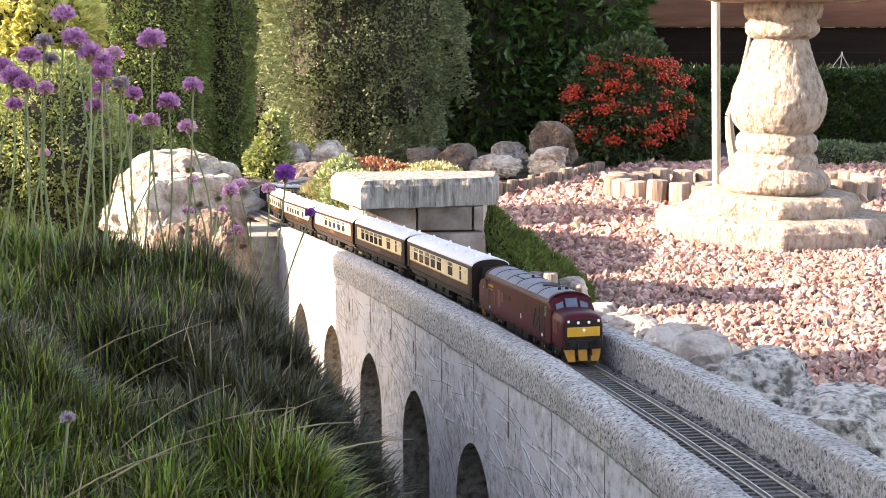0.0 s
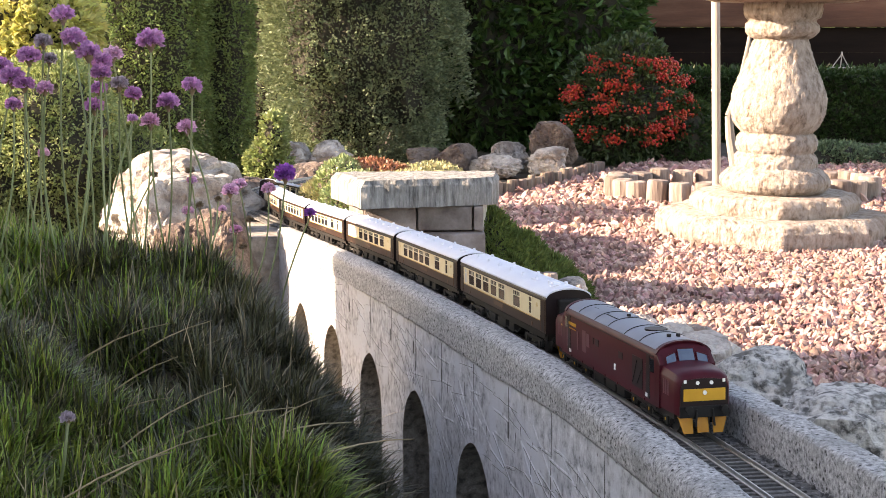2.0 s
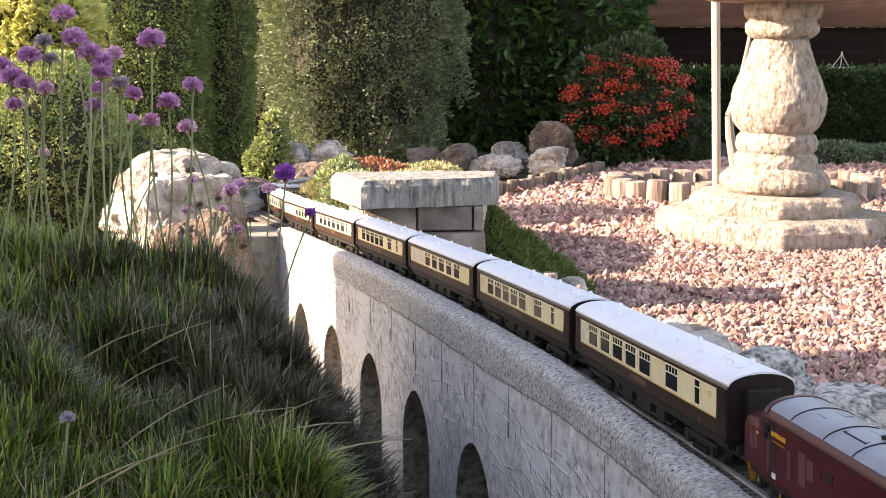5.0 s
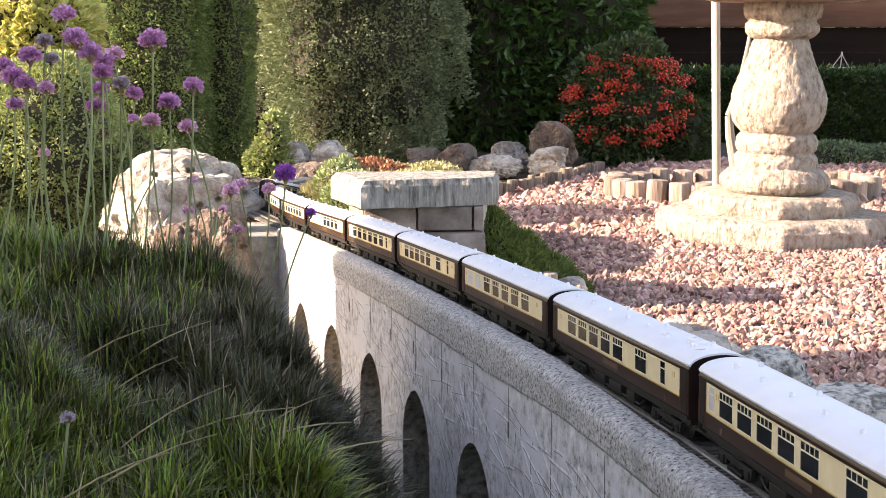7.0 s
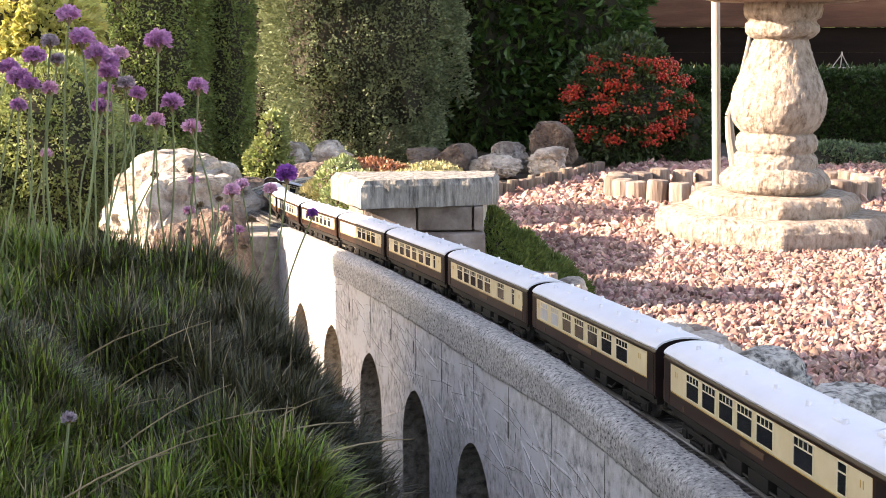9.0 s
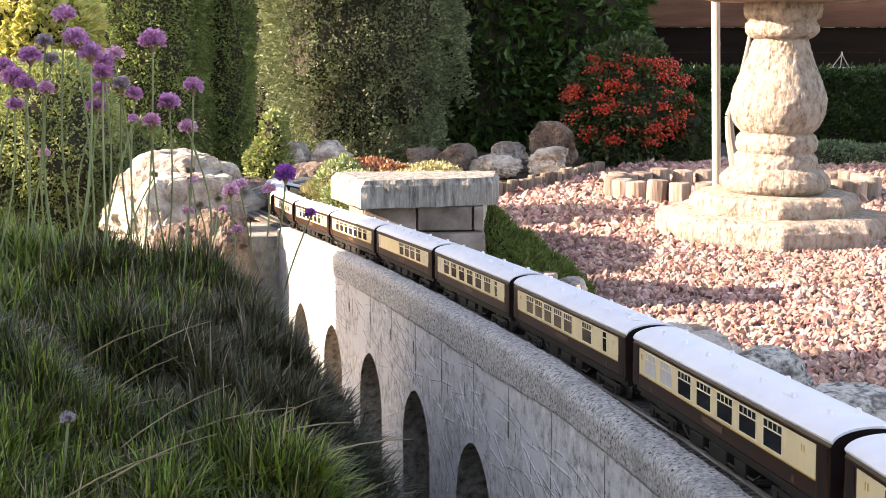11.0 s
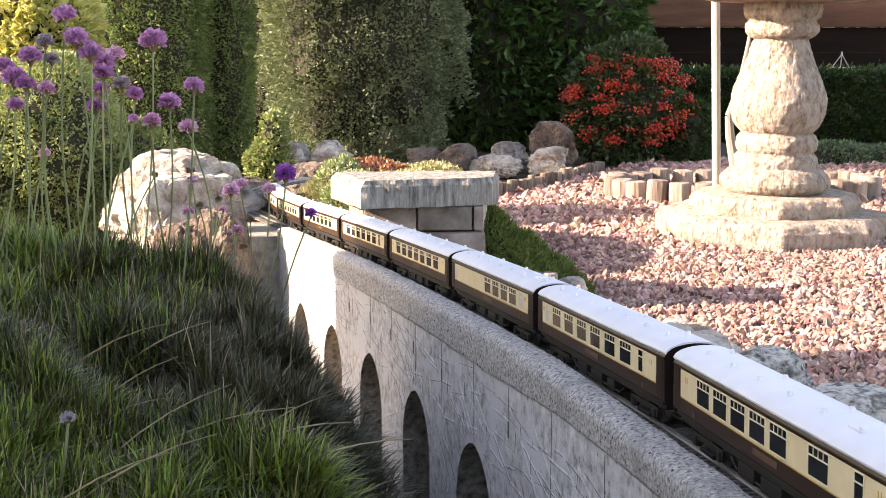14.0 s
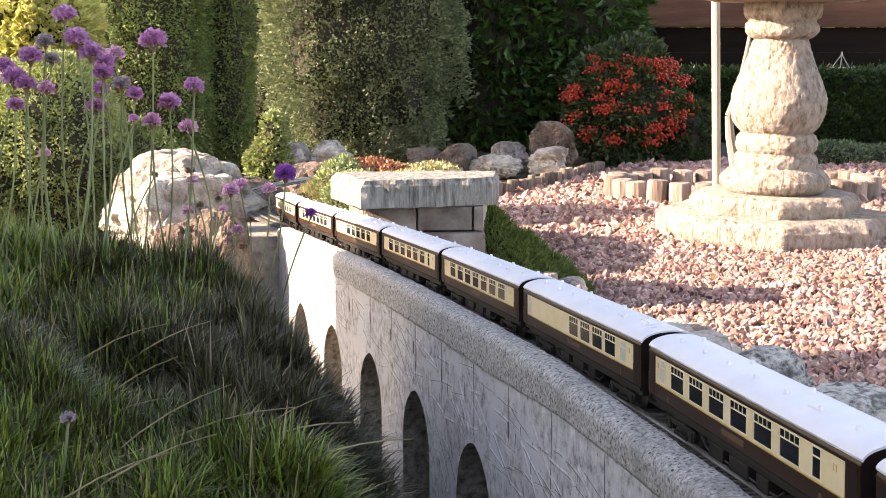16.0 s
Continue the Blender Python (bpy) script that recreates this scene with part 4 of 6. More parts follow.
M_BERRY = textured("red_berry", [(0.3, (0.38, 0.024, 0.016)), (0.7, (0.55, 0.060, 0.030))], scale=40, bump=0, rough=0.32, per_island=0.25)


def berry_bush():
    th = bush("berry_bush", 14, (0.605, 4.45, GZ), [((0, 0, 0.21), (0.20, 0.18, 0.19)), ((0.02, 0, 0.35), (0.11, 0.1, 0.080)), ((-0.02, -0.03, 0.1), (0.16, 0.13, 0.1))], 8000, 0.021, M_BERRYLEAF, "rounded cotoneaster bush heavy with red berries", "shrub", aspect=0.5)
    rng = np.random.default_rng(3)
    bm = bmesh.new()
    bmesh.ops.create_icosphere(bm, subdivisions=1, radius=0.0044)
    base = np.array([v.co[:] for v in bm.verts])
    tri = np.array([[v.index for v in f.verts] for f in bm.faces])
    bm.free()
    for k in range(80):
        a = rng.uniform(-2.9, -0.1)
        e = rng.uniform(-0.55, 0.95)
        c = np.array([0.206 * math.cos(a) * math.cos(e), 0.178 * math.sin(a) * math.cos(e), 0.19 + 0.20 * math.sin(e)])
        m = int(rng.integers(18, 44))
        pts = c + rng.normal(0, 1, (m, 3)) * np.array([0.016, 0.008, 0.008])
        V = (pts[:, None, :] + base[None]).reshape(-1, 3)
        F = (tri[None] + (np.arange(m) * len(base))[:, None, None]).reshape(-1, 3)
        me = bpy.data.meshes.new("berry_spray")
        me.from_pydata(V.tolist(), [], F.tolist())
        me.materials.append(M_BERRY)
        me.shade_smooth()
        o = new("berry_spray", me)
        o.parent = th
        o["kind"] = "stuff"
        if k == 0:
            o["label"] = "spray of bright red berries"
    return th


berry_bush()


def hedge():
    th = empty("hedge", pose(1.75, 5.45, GZ))
    rng = np.random.default_rng(9)
    # plain box in the near-black shade colour fills the hedge
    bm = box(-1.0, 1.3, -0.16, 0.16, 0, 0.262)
    part("inner_crown", bm, M_TWIGSHADE, th, "solid inner core, shade among the twigs put into its colour")
    n = 30000
    face = rng.random(n) < 0.72
    P = np.where(face[:, None], np.stack([rng.uniform(-1.02, 1.3, n), -0.17 + rng.normal(0, 0.012, n), rng.uniform(0.0, 0.285, n)], 1),
                 np.stack([rng.uniform(-1.02, 1.3, n), rng.uniform(-0.18, 0.18, n), 0.272 + rng.normal(0, 0.012, n)], 1))
    Q = np.where(face[:, None], np.array([[0, -1, 0.35]]), np.array([[0, -0.2, 1]]))
    ob = new("foliage", leaf_mesh("foliage", P, Q, 0.02, M_HEDGE, 0.5, 0.6, rng))
    ob.parent = th
    return tagged(th, "clipped low dark green hedge before the fence", "hedge")


hedge()
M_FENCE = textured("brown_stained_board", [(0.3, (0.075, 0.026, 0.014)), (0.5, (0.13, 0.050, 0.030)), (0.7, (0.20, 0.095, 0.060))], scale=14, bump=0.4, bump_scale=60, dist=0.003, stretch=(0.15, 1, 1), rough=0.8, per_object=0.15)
# the rail's stain again, blackened for the shade below its overhang
M_FENCESHADE = textured("shaded_stained_board", [(0.3, (0.009, 0.006, 0.005)), (0.7, (0.022, 0.014, 0.011))], scale=14, bump=0.4, bump_scale=60, dist=0.003, stretch=(0.15, 1, 1), rough=0.9, per_object=0.15, spec=0.1)


def fence():
    th = empty("fence", pose(0, 6.05, GZ))
    for k in range(4):
        x = 0.5 + k * 1.15
        # posts and boards wear the shade-darkened stain, only the rail the plain one
        part("post", box(x - 0.05, x + 0.05, 0.03, 0.11, 0, 0.56, 0.004), M_FENCESHADE, th)
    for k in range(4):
        part("board", box(0.2, 4.2, 0.0, 0.025, 0.012 + k * 0.112, 0.012 + k * 0.112 + 0.1115, 0.001), M_FENCESHADE, th, "brown stained fence board, rail's shade put into its colour")
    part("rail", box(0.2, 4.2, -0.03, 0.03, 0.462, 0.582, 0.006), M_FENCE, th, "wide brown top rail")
    return tagged(th, "low dark brown stained timber fence", "fence")


fence()


def backdrop_trees():
    rng = np.random.default_rng(21)
    th = empty("far_hedge", pose(1.5, 7.6, GZ))
    # box behind the leaves, its shade painted near-black
    part("inner_crown", box(-4.5, 3.2, 0, 0.3, 0, 1.2), M_TWIGSHADE, th)
    n = 16000
    P = np.stack([rng.uniform(-4.5, 3.2, n), -0.03 + rng.normal(0, 0.05, n), rng.uniform(0, 1.3, n)], 1)
    ob = new("foliage", leaf_mesh("foliage", P, np.tile(np.array([[0, -1, 0.3]]), (n, 1)), 0.06, M_LIMELEAF, 0.5, 0.6, rng))
    ob.parent = th
    return tagged(th, "light green sunlit hedge behind the fence", "hedge")


backdrop_trees()

# ---- cane, branch and ornament ----
M_CANE = textured("bleached_cane", [(0.3, (0.34, 0.29, 0.25)), (0.7, (0.50, 0.44, 0.39))], scale=20, bump=0.2, dist=0.001, stretch=(1, 1, 0.1), rough=0.7)
bm = bmesh.new()
_a, _b = Vector((0.634, 3.06, GRAVEL_Z - 0.02)), Vector((0.611, 3.06, 0.42))
for _k in range(6):
    add_cyl(bm, _a.lerp(_b, _k / 6), _a.lerp(_b, (_k + 1) / 6 - 0.006), 0.0097, 0.0097, 14)
    add_cyl(bm, _a.lerp(_b, (_k + 1) / 6 - 0.006), _a.lerp(_b, (_k + 1) / 6), 0.0106, 0.0106, 14)
tagged(part("cane", bm, M_CANE), "pale bleached bamboo cane standing in the bed", "cane")
bm = bmesh.new()
_pts = [(0.668, 3.02, -0.19), (0.662, 3.02, -0.06), (0.650, 3.02, 0.0), (0.645, 3.02, 0.05), (0.668, 3.02, 0.12), (0.682, 3.02, 0.20), (0.692, 3.02, 0.27)]
for _k in range(len(_pts) - 1):
    add_cyl(bm, _pts[_k], _pts[_k + 1], 0.014 * (1 - _k / 8), 0.014 * (1 - (_k + 1) / 8), 10)
tagged(part("driftwood", bm, textured("grey_driftwood", [(0.3, (0.20, 0.18, 0.16)), (0.7, (0.42, 0.39, 0.35))], scale=30, bump=0.5, stretch=(1, 1, 0.2))), "grey bent piece of driftwood beside the bird bath", "driftwood")
_orn = empty("garden_ornament", pose(1.60, 5.42, 0.079))
bm = bmesh.new()
lathe(bm, [(0.012, 0.0), (0.030, 0.004), (0.046, 0.016), (0.044, 0.018), (0.028, 0.008), (0.010, 0.006)], 20)
part("bowl", bm, M_CANE, _orn)
for _q in (-0.036, 0.036, 0.0):
    bm = bmesh.new()
    add_cyl(bm, (_q, 0, 0.014), (0.004, 0, 0.070), 0.0022, 0.0022, 6)
    part("strut", bm, M_CANE, _orn)
bm = bmesh.new()
add_cyl(bm, (0.004, 0, 0.062), (0.004, 0, 0.080), 0.006, 0.003, 8)
part("finial", bm, M_CANE, _orn)
tagged(_orn, "small pale metal garden ornament on the hedge", "ornament")

# ---- thrift mound before the viaduct ----
M_GRASS = leafy("thrift_green", (0.065, 0.110, 0.014), (0.270, 0.345, 0.060), per=0.75, rough=0.45, trans=0.16)
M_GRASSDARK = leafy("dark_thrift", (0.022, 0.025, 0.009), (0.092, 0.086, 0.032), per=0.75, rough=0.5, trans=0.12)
M_GRASSDRY = leafy("dry_blade", (0.20, 0.15, 0.08), (0.40, 0.32, 0.20), per=0.3, rough=0.7, trans=0.2)


def mound_edge(y):
    return -0.054 - 0.235 * (y - 0.75) + 0.026 * math.exp(-((y - 0.93) / 0.19) ** 2)


def mound_z(x, y):
    """Height of the soil under the thrift."""
    d = mound_edge(y) - x
    base = -0.050 + 0.036 * min(1.2, max(-0.2, (y - 0.62) / 0.5))
    z = base + 0.17 * max(0, d) ** 0.85
    if d < 0.03:
        z -= (0.03 - d) * 1.5
    if y > 1.18:
        z -= (y - 1.18) ** 1.4 * 1.5
    z += 0.030 * noise.noise(Vector((x * 9, y * 9, 1.3))) + 0.017 * noise.noise(Vector((x * 24, y * 24, 4.1)))
    # a hollow between the front and the back cushions
    c = (x + 0.16) * 0.55 + (y - 0.86)
    z -= 0.030 * math.exp(-(c / 0.045) ** 2) * (1 if d > 0 else 0.3)
    return max(z, -0.36)


def blades(name, rng, n, region, length, width, mat, parent, lean=0.85, label=""):
    """Narrow arching blades in four pieces each, thicker in tufts."""
    x0, x1, y0, y1 = region
    seg = 4
    rows = []
    while len(rows) < n:
        x, y = rng.uniform(x0, x1), rng.uniform(y0, y1)
        d = mound_edge(y) - x
        if d < -0.035 or abs(x) > y * 0.40 + 0.05:
            continue
        tuft = noise.noise(Vector((x * 34, y * 34, 7.7)))
        if tuft < -0.2 and rng.random() < 0.7:
            continue
        rows.append((x, y, mound_z(x, y) - 0.004, d, tuft))
    R = np.array(rows)
    a = rng.uniform(0, 2 * math.pi, n)
    # neighbours in a tuft lean much the same way
    flow = np.array([noise.noise(Vector((r[0] * 16, r[1] * 16, 2.2))) for r in rows]) * 5.0
    a = np.where(rng.random(n) < 0.22, flow + rng.normal(0, 0.5, n), a)
    L = length * rng.uniform(0.5, 1.25, n) * (1 + 0.3 * R[:, 4])
    w = width * rng.uniform(0.6, 1.3, n)
    k = lean * rng.uniform(0.1, 1.5, n) ** 1.3
    out = np.stack([np.cos(a) * k, np.sin(a) * k, np.zeros(n)], 1)
    hang = np.clip(1 - np.maximum(R[:, 3], 0) / 0.06, 0, 1) * (R[:, 3] < 0.06)
    out += hang[:, None] * np.array([[0.5, -0.1, 0.0]])
    ol = np.linalg.norm(out, axis=1) + 1e-6
    side = np.stack([-out[:, 1], out[:, 0], np.zeros(n)], 1) / ol[:, None]
    p = R[:, :3].copy()
    d = np.array([[0, 0, 1.0]]) + out * 0.30
    d /= np.linalg.norm(d, axis=1)[:, None]
    V = np.zeros((n, seg + 1, 2, 3))
    for q in range(seg + 1):
        f = q / seg
        ww = (w * (1 - f ** 2.2) * 0.5 + 0.00010)[:, None]
        V[:, q, 0] = p - side * ww
        V[:, q, 1] = p + side * ww
        d = d + out * 0.30
        d[:, 2] -= 0.10 * f * ol
        d /= np.linalg.norm(d, axis=1)[:, None]
        p = p + d * (L / seg)[:, None]
    b = (np.arange(n) * 2 * (seg + 1))[:, None, None] + (np.arange(seg) * 2)[None, :, None]
    F = (b + np.array([[[0, 1, 3, 2]]])).reshape(-1, 4)
    V = V.reshape(-1, 3)
    me = bpy.data.meshes.new(name)
    me.vertices.add(len(V))
    me.vertices.foreach_set("co", V.astype(np.float32).ravel())
    me.loops.add(F.size)
    me.loops.foreach_set("vertex_index", F.astype(np.int32).ravel())
    me.polygons.add(len(F))
    me.polygons.foreach_set("loop_start", np.arange(0, F.size, 4, dtype=np.int32))
    me.update(calc_edges=True)
    me.materials.append(mat)
    ob = new(name, me)
    ob.parent = parent
    ob["kind"] = "stuff"
    if label:
        ob["label"] = label
    return ob


def thrift_mound():
    th = empty("thrift_mound")
    bm = bmesh.new()
    xs, ys = np.linspace(-0.75, 0.06, 70), np.linspace(0.30, 1.75, 110)
    rows = [[bm.verts.new((x, y, mound_z(x, y))) for x in xs] for y in ys]
    for a, b in zip(rows, rows[1:]):
        for i in range(len(a) - 1):
            bm.faces.new((a[i], a[i + 1], b[i + 1], b[i]))
    part("soil", bm, M_SOIL, th, "dark soil among the tufts", smooth=True)
    rng = np.random.default_rng(31)
    blades("green_blade", rng, 34000, (-0.55, 0.0, 0.46, 0.83), 0.031, 0.0016, M_GRASS, th, 1.15)
    blades("green_blade", rng, 16000, (-0.55, -0.20, 0.80, 1.32), 0.034, 0.0017, M_GRASS, th, 1.15)
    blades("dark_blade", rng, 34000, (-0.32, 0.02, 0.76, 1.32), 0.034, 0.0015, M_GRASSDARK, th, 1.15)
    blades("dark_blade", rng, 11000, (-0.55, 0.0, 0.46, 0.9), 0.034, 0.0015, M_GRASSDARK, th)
    blades("dry_blade", rng, 2600, (-0.5, 0.0, 0.48, 1.32), 0.042, 0.0012, M_GRASSDRY, th, 1.1, "dry straw-coloured blades")
    for k in range(16):
        y = rng.uniform(0.55, 0.95)
        x = rng.uniform(-0.33 * y, mound_edge(y) - 0.02)
        z = mound_z(x, y) + 0.012
        a = rng.uniform(-0.6, 0.9)
        L = rng.uniform(0.05, 0.095)
        bm = bmesh.new()
        p = Vector((x, y, z))
        d = Vector((math.cos(a), rng.uniform(-0.4, 0.4), 0.35 + 0.5 * rng.random())).normalized()
        for q in range(4):
            p2 = p + d * L / 4
            add_cyl(bm, p, p2, 0.0007 - q * 0.0001, 0.0006 - q * 0.0001, 6)
            d = (d + Vector((0, 0, -0.12))).normalized()
            p = p2
        part("dry_stalk", bm, M_GRASSDRY, th, "bleached dry stalk")
    return tagged(th, "mound of thrift with narrow green and browned leaves", "plant")


thrift_mound()

# ---- thrift flowers ----
M_PETAL = leafy("mauve_petal", (0.50, 0.19, 0.45), (0.84, 0.53, 0.76), per=0.25, rough=0.6, trans=0.35)
M_PETALPINK = leafy("pink_petal", (0.70, 0.36, 0.55), (0.90, 0.66, 0.80), per=0.25, rough=0.6, trans=0.35)
M_PETALGREY = leafy("faded_petal", (0.34, 0.26, 0.30), (0.55, 0.47, 0.52), per=0.25, rough=0.7, trans=0.2)
M_PETALVIOLET = leafy("violet_petal", (0.28, 0.06, 0.38), (0.48, 0.18, 0.58), per=0.25, rough=0.6, trans=0.3)
M_BUD = leafy("brown_bud", (0.14, 0.09, 0.05), (0.30, 0.22, 0.15), per=0.3, rough=0.8, trans=0.05)
M_STEM = textured("pale_green_stem", [(0.3, (0.13, 0.17, 0.07)), (0.7, (0.24, 0.27, 0.13))], scale=40, bump=0, rough=0.6, per_object=0.2)
PETALS = [M_PETAL, M_PETALPINK, M_PETALGREY, M_PETALVIOLET, M_BUD]
WORDS = ["mauve thrift flower on a tall thin stem", "pink thrift flower on a thin stem", "faded grey-mauve thrift flower on a thin stem", "deep violet thrift flower on a thin stem", "closed brown thrift bud on a thin stem"]
flowers = []


def thrift_flower(x, y, z, r, kind, rng):
    foot_x = x + rng.uniform(-0.03, 0.01) - (0.035 if z < 0.11 and x > -0.17 else 0.0)
    foot_y = y + rng.uniform(-0.03, 0.02)
    foot_z = mound_z(foot_x, foot_y) if y < 1.33 else -0.14
    th = empty("thrift_flower", pose(foot_x, foot_y, foot_z))
    head = Vector((x - foot_x, y - foot_y, z - foot_z))
    bend = Vector((rng.uniform(-0.012, 0.012), rng.uniform(-0.01, 0.01), 0))
    cv = bpy.data.curves.new("stem", 'CURVE')
    cv.dimensions = '3D'
    cv.bevel_depth = 0.00085 if kind != 4 else 0.0007
    cv.bevel_resolution = 2
    sp = cv.splines.new('POLY')
    pts = []
    for q in range(11):
        f = q / 10
        pts.append(Vector((head.x * f ** 1.4, head.y * f, (head.z - r * 0.6) * f)) + bend * math.sin(f * math.pi))
    sp.points.add(len(pts) - 1)
    for p, v in zip(sp.points, pts):
        p.co = (*v, 1)
    tmp = bpy.data.objects.new("stem", cv)
    me = bpy.data.meshes.new_from_object(tmp)
    bpy.data.objects.remove(tmp)
    me.materials.clear()
    me.materials.append(M_STEM)
    o = new("stem", me)
    o.parent = th
    n = 260 if kind != 4 else 70
    v = rng.normal(0, 1, (n, 3))
    v[:, 2] = np.abs(v[:, 2]) * 1.0 - 0.42 * np.linalg.norm(v, axis=1) * (rng.random(n) < 0.45)
    v /= np.linalg.norm(v, axis=1)[:, None]
    P = np.array(head) + v * r * np.array([0.55, 0.55, 0.42]) * rng.uniform(0.75, 1.0, (n, 1))
    fl = new("flower_head", leaf_mesh("flower_head", P, v, r * 0.50 if kind != 4 else r * 0.75, PETALS[kind], 0.85, 0.35, rng, 0.3))
    fl.parent = th
    bm = bmesh.new()
    lathe(bm, [(0.0009, -r * 0.9), (r * 0.22, -r * 0.62), (r * 0.42, -r * 0.30), (r * 0.30, r * 0.15), (r * 0.05, r * 0.3)], 10)
    for q in bm.verts:
        q.co += head
    part("calyx", bm, M_BUD, th)
    flowers.append(th)
    return tagged(th, WORDS[kind], "flower", "thrift flowers")


TALL = [(-0.316, 1.13, 0.251, 0.0097, 0), (-0.302, 1.11, 0.232, 0.0106, 0), (-0.339, 1.15, 0.229, 0.0079, 2), (-0.343, 1.12, 0.217, 0.0097, 0), (-0.290, 1.11, 0.220, 0.0105, 0), (-0.290, 1.15, 0.212, 0.0094, 0),
        (-0.295, 1.21, 0.217, 0.0089, 1), (-0.349, 1.20, 0.213, 0.0072, 2), (-0.256, 1.19, 0.230, 0.0124, 0), (-0.210, 1.13, 0.192, 0.0088, 0), (-0.237, 1.16, 0.177, 0.0096, 0), (-0.361, 1.13, 0.199, 0.0108, 0),
        (-0.348, 1.12, 0.194, 0.0087, 0)]
MIDDLE = [(-0.328, 1.11, 0.191, 0.0072, 1), (-0.286, 1.13, 0.203, 0.0092, 0), (-0.290, 1.21, 0.191, 0.0084, 2), (-0.276, 1.20, 0.182, 0.0083, 0), (-0.311, 1.20, 0.171, 0.0093, 0), (-0.306, 1.20, 0.187, 0.0078, 0),
          (-0.358, 1.12, 0.177, 0.0073, 0), (-0.264, 1.14, 0.164, 0.0049, 0), (-0.257, 1.18, 0.159, 0.0086, 1), (-0.227, 1.19, 0.153, 0.0087, 1), (-0.359, 1.20, 0.129, 0.0057, 1), (-0.395, 1.21, 0.206, 0.0094, 0)]
LOW = [(-0.192, 0.66, 0.042, 0.0040, 2), (-0.148, 1.25, 0.105, 0.0108, 3), (-0.164, 1.25, 0.091, 0.0070, 1), (-0.125, 1.25, 0.068, 0.0059, 3), (-0.217, 1.42, 0.076, 0.0080, 1), (-0.221, 1.38, 0.074, 0.0090, 1), (-0.222, 1.42, 0.027, 0.0067, 1),
       (-0.228, 1.37, 0.056, 0.0047, 1), (-0.236, 1.25, 0.099, 0.0054, 1), (-0.241, 1.25, 0.070, 0.0059, 1), (-0.317, 1.25, 0.143, 0.0038, 4), (-0.272, 1.25, 0.104, 0.0038, 4), (-0.237, 1.25, 0.108, 0.0038, 4),
       (-0.212, 1.25, 0.081, 0.0032, 4), (-0.230, 1.25, 0.075, 0.0038, 4), (-0.221, 1.46, 0.002, 0.0038, 4), (-0.207, 1.42, 0.038, 0.0043, 4)]
_rng = np.random.default_rng(77)
for _row in TALL + MIDDLE + LOW:
    thrift_flower(*_row, _rng)

# ---- train ----
M_MAROON = textured("maroon_paint", [(0.35, (0.050, 0.0055, 0.010)), (0.65, (0.072, 0.009, 0.015))], scale=60, bump=0.05, bump_scale=500, dist=0.0002, rough=0.38, spec=0.16, rough_var=0.06)
M_MAROON_PANEL = textured("faded_maroon_paint", [(0.35, (0.095, 0.025, 0.032)), (0.65, (0.125, 0.036, 0.044))], scale=60, bump=0, rough=0.45)
M_ROOFGREY = textured("grey_roof_paint", [(0.3, (0.145, 0.16, 0.20)), (0.7, (0.215, 0.23, 0.275))], scale=45, bump=0.05, dist=0.0002, rough=0.36, second=(30, (0.12, 0.12, 0.13), 0.55, 0.9))
M_BLACK = textured("underframe_black", [(0.3, (0.006, 0.0055, 0.005)), (0.7, (0.020, 0.018, 0.016))], scale=150, bump=0.1, dist=0.0003, rough=0.6, spec=0.25)
M_BLACKGLOSS = textured("black_nose_paint", [(0.3, (0.012, 0.007, 0.007)), (0.7, (0.022, 0.013, 0.013))], scale=80, bump=0, rough=0.4, spec=0.2)
M_YELLOW = textured("warning_yellow", [(0.3, (0.52, 0.25, 0.010)), (0.7, (0.62, 0.32, 0.02))], scale=90, bump=0, rough=0.45)
M_ORANGE = textured("plough_orange", [(0.3, (0.56, 0.22, 0.012)), (0.7, (0.66, 0.28, 0.025))], scale=90, bump=0, rough=0.5)
M_WHITE = textured("white_paint", [(0.3, (0.70, 0.70, 0.70)), (0.7, (0.80, 0.80, 0.79))], scale=90, bump=0, rough=0.5)
M_LAMP = material("lamp_lens", (0.85, 0.84, 0.78), 0.15)
M_GLASS = textured("dark_window_glass", [(0.3, (0.012, 0.014, 0.018)), (0.7, (0.030, 0.033, 0.040))], scale=60, bump=0, rough=0.08, rough_var=0.02)
# windscreens: some of the sky's blue reflection is put into the base colour
M_CABGLASS = textured("sky_tinted_cab_glass", [(0.3, (0.07, 0.10, 0.15)), (0.7, (0.12, 0.16, 0.22))], scale=60, bump=0, rough=0.06, rough_var=0.02)
M_FROST = textured("frosted_glass", [(0.3, (0.42, 0.43, 0.44)), (0.7, (0.55, 0.56, 0.56))], scale=120, bump=0, rough=0.35)
M_UMBER = textured("umber_paint", [(0.35, (0.024, 0.0105, 0.006)), (0.65, (0.036, 0.016, 0.009))], scale=60, bump=0.03, dist=0.0002, rough=0.34, spec=0.2, rough_var=0.05)
M_CREAM = textured("cream_paint", [(0.35, (0.68, 0.56, 0.33)), (0.65, (0.76, 0.65, 0.42))], scale=60, bump=0.03, dist=0.0002, rough=0.4, spec=0.28, rough_var=0.05)
M_CREAMLINE = textured("pale_cream_window_frame", [(0.3, (0.72, 0.63, 0.42)), (0.7, (0.80, 0.71, 0.50))], scale=80, bump=0, rough=0.45)
M_ROOFWHITE = textured("white_roof_paint", [(0.3, (0.68, 0.69, 0.74)), (0.7, (0.78, 0.79, 0.83))], scale=30, bump=0.05, dist=0.0002, rough=0.45, second=(14, (0.62, 0.62, 0.65), 0.5, 0.85))
M_GOLD = material("gold_lining", (0.55, 0.33, 0.06), 0.45)
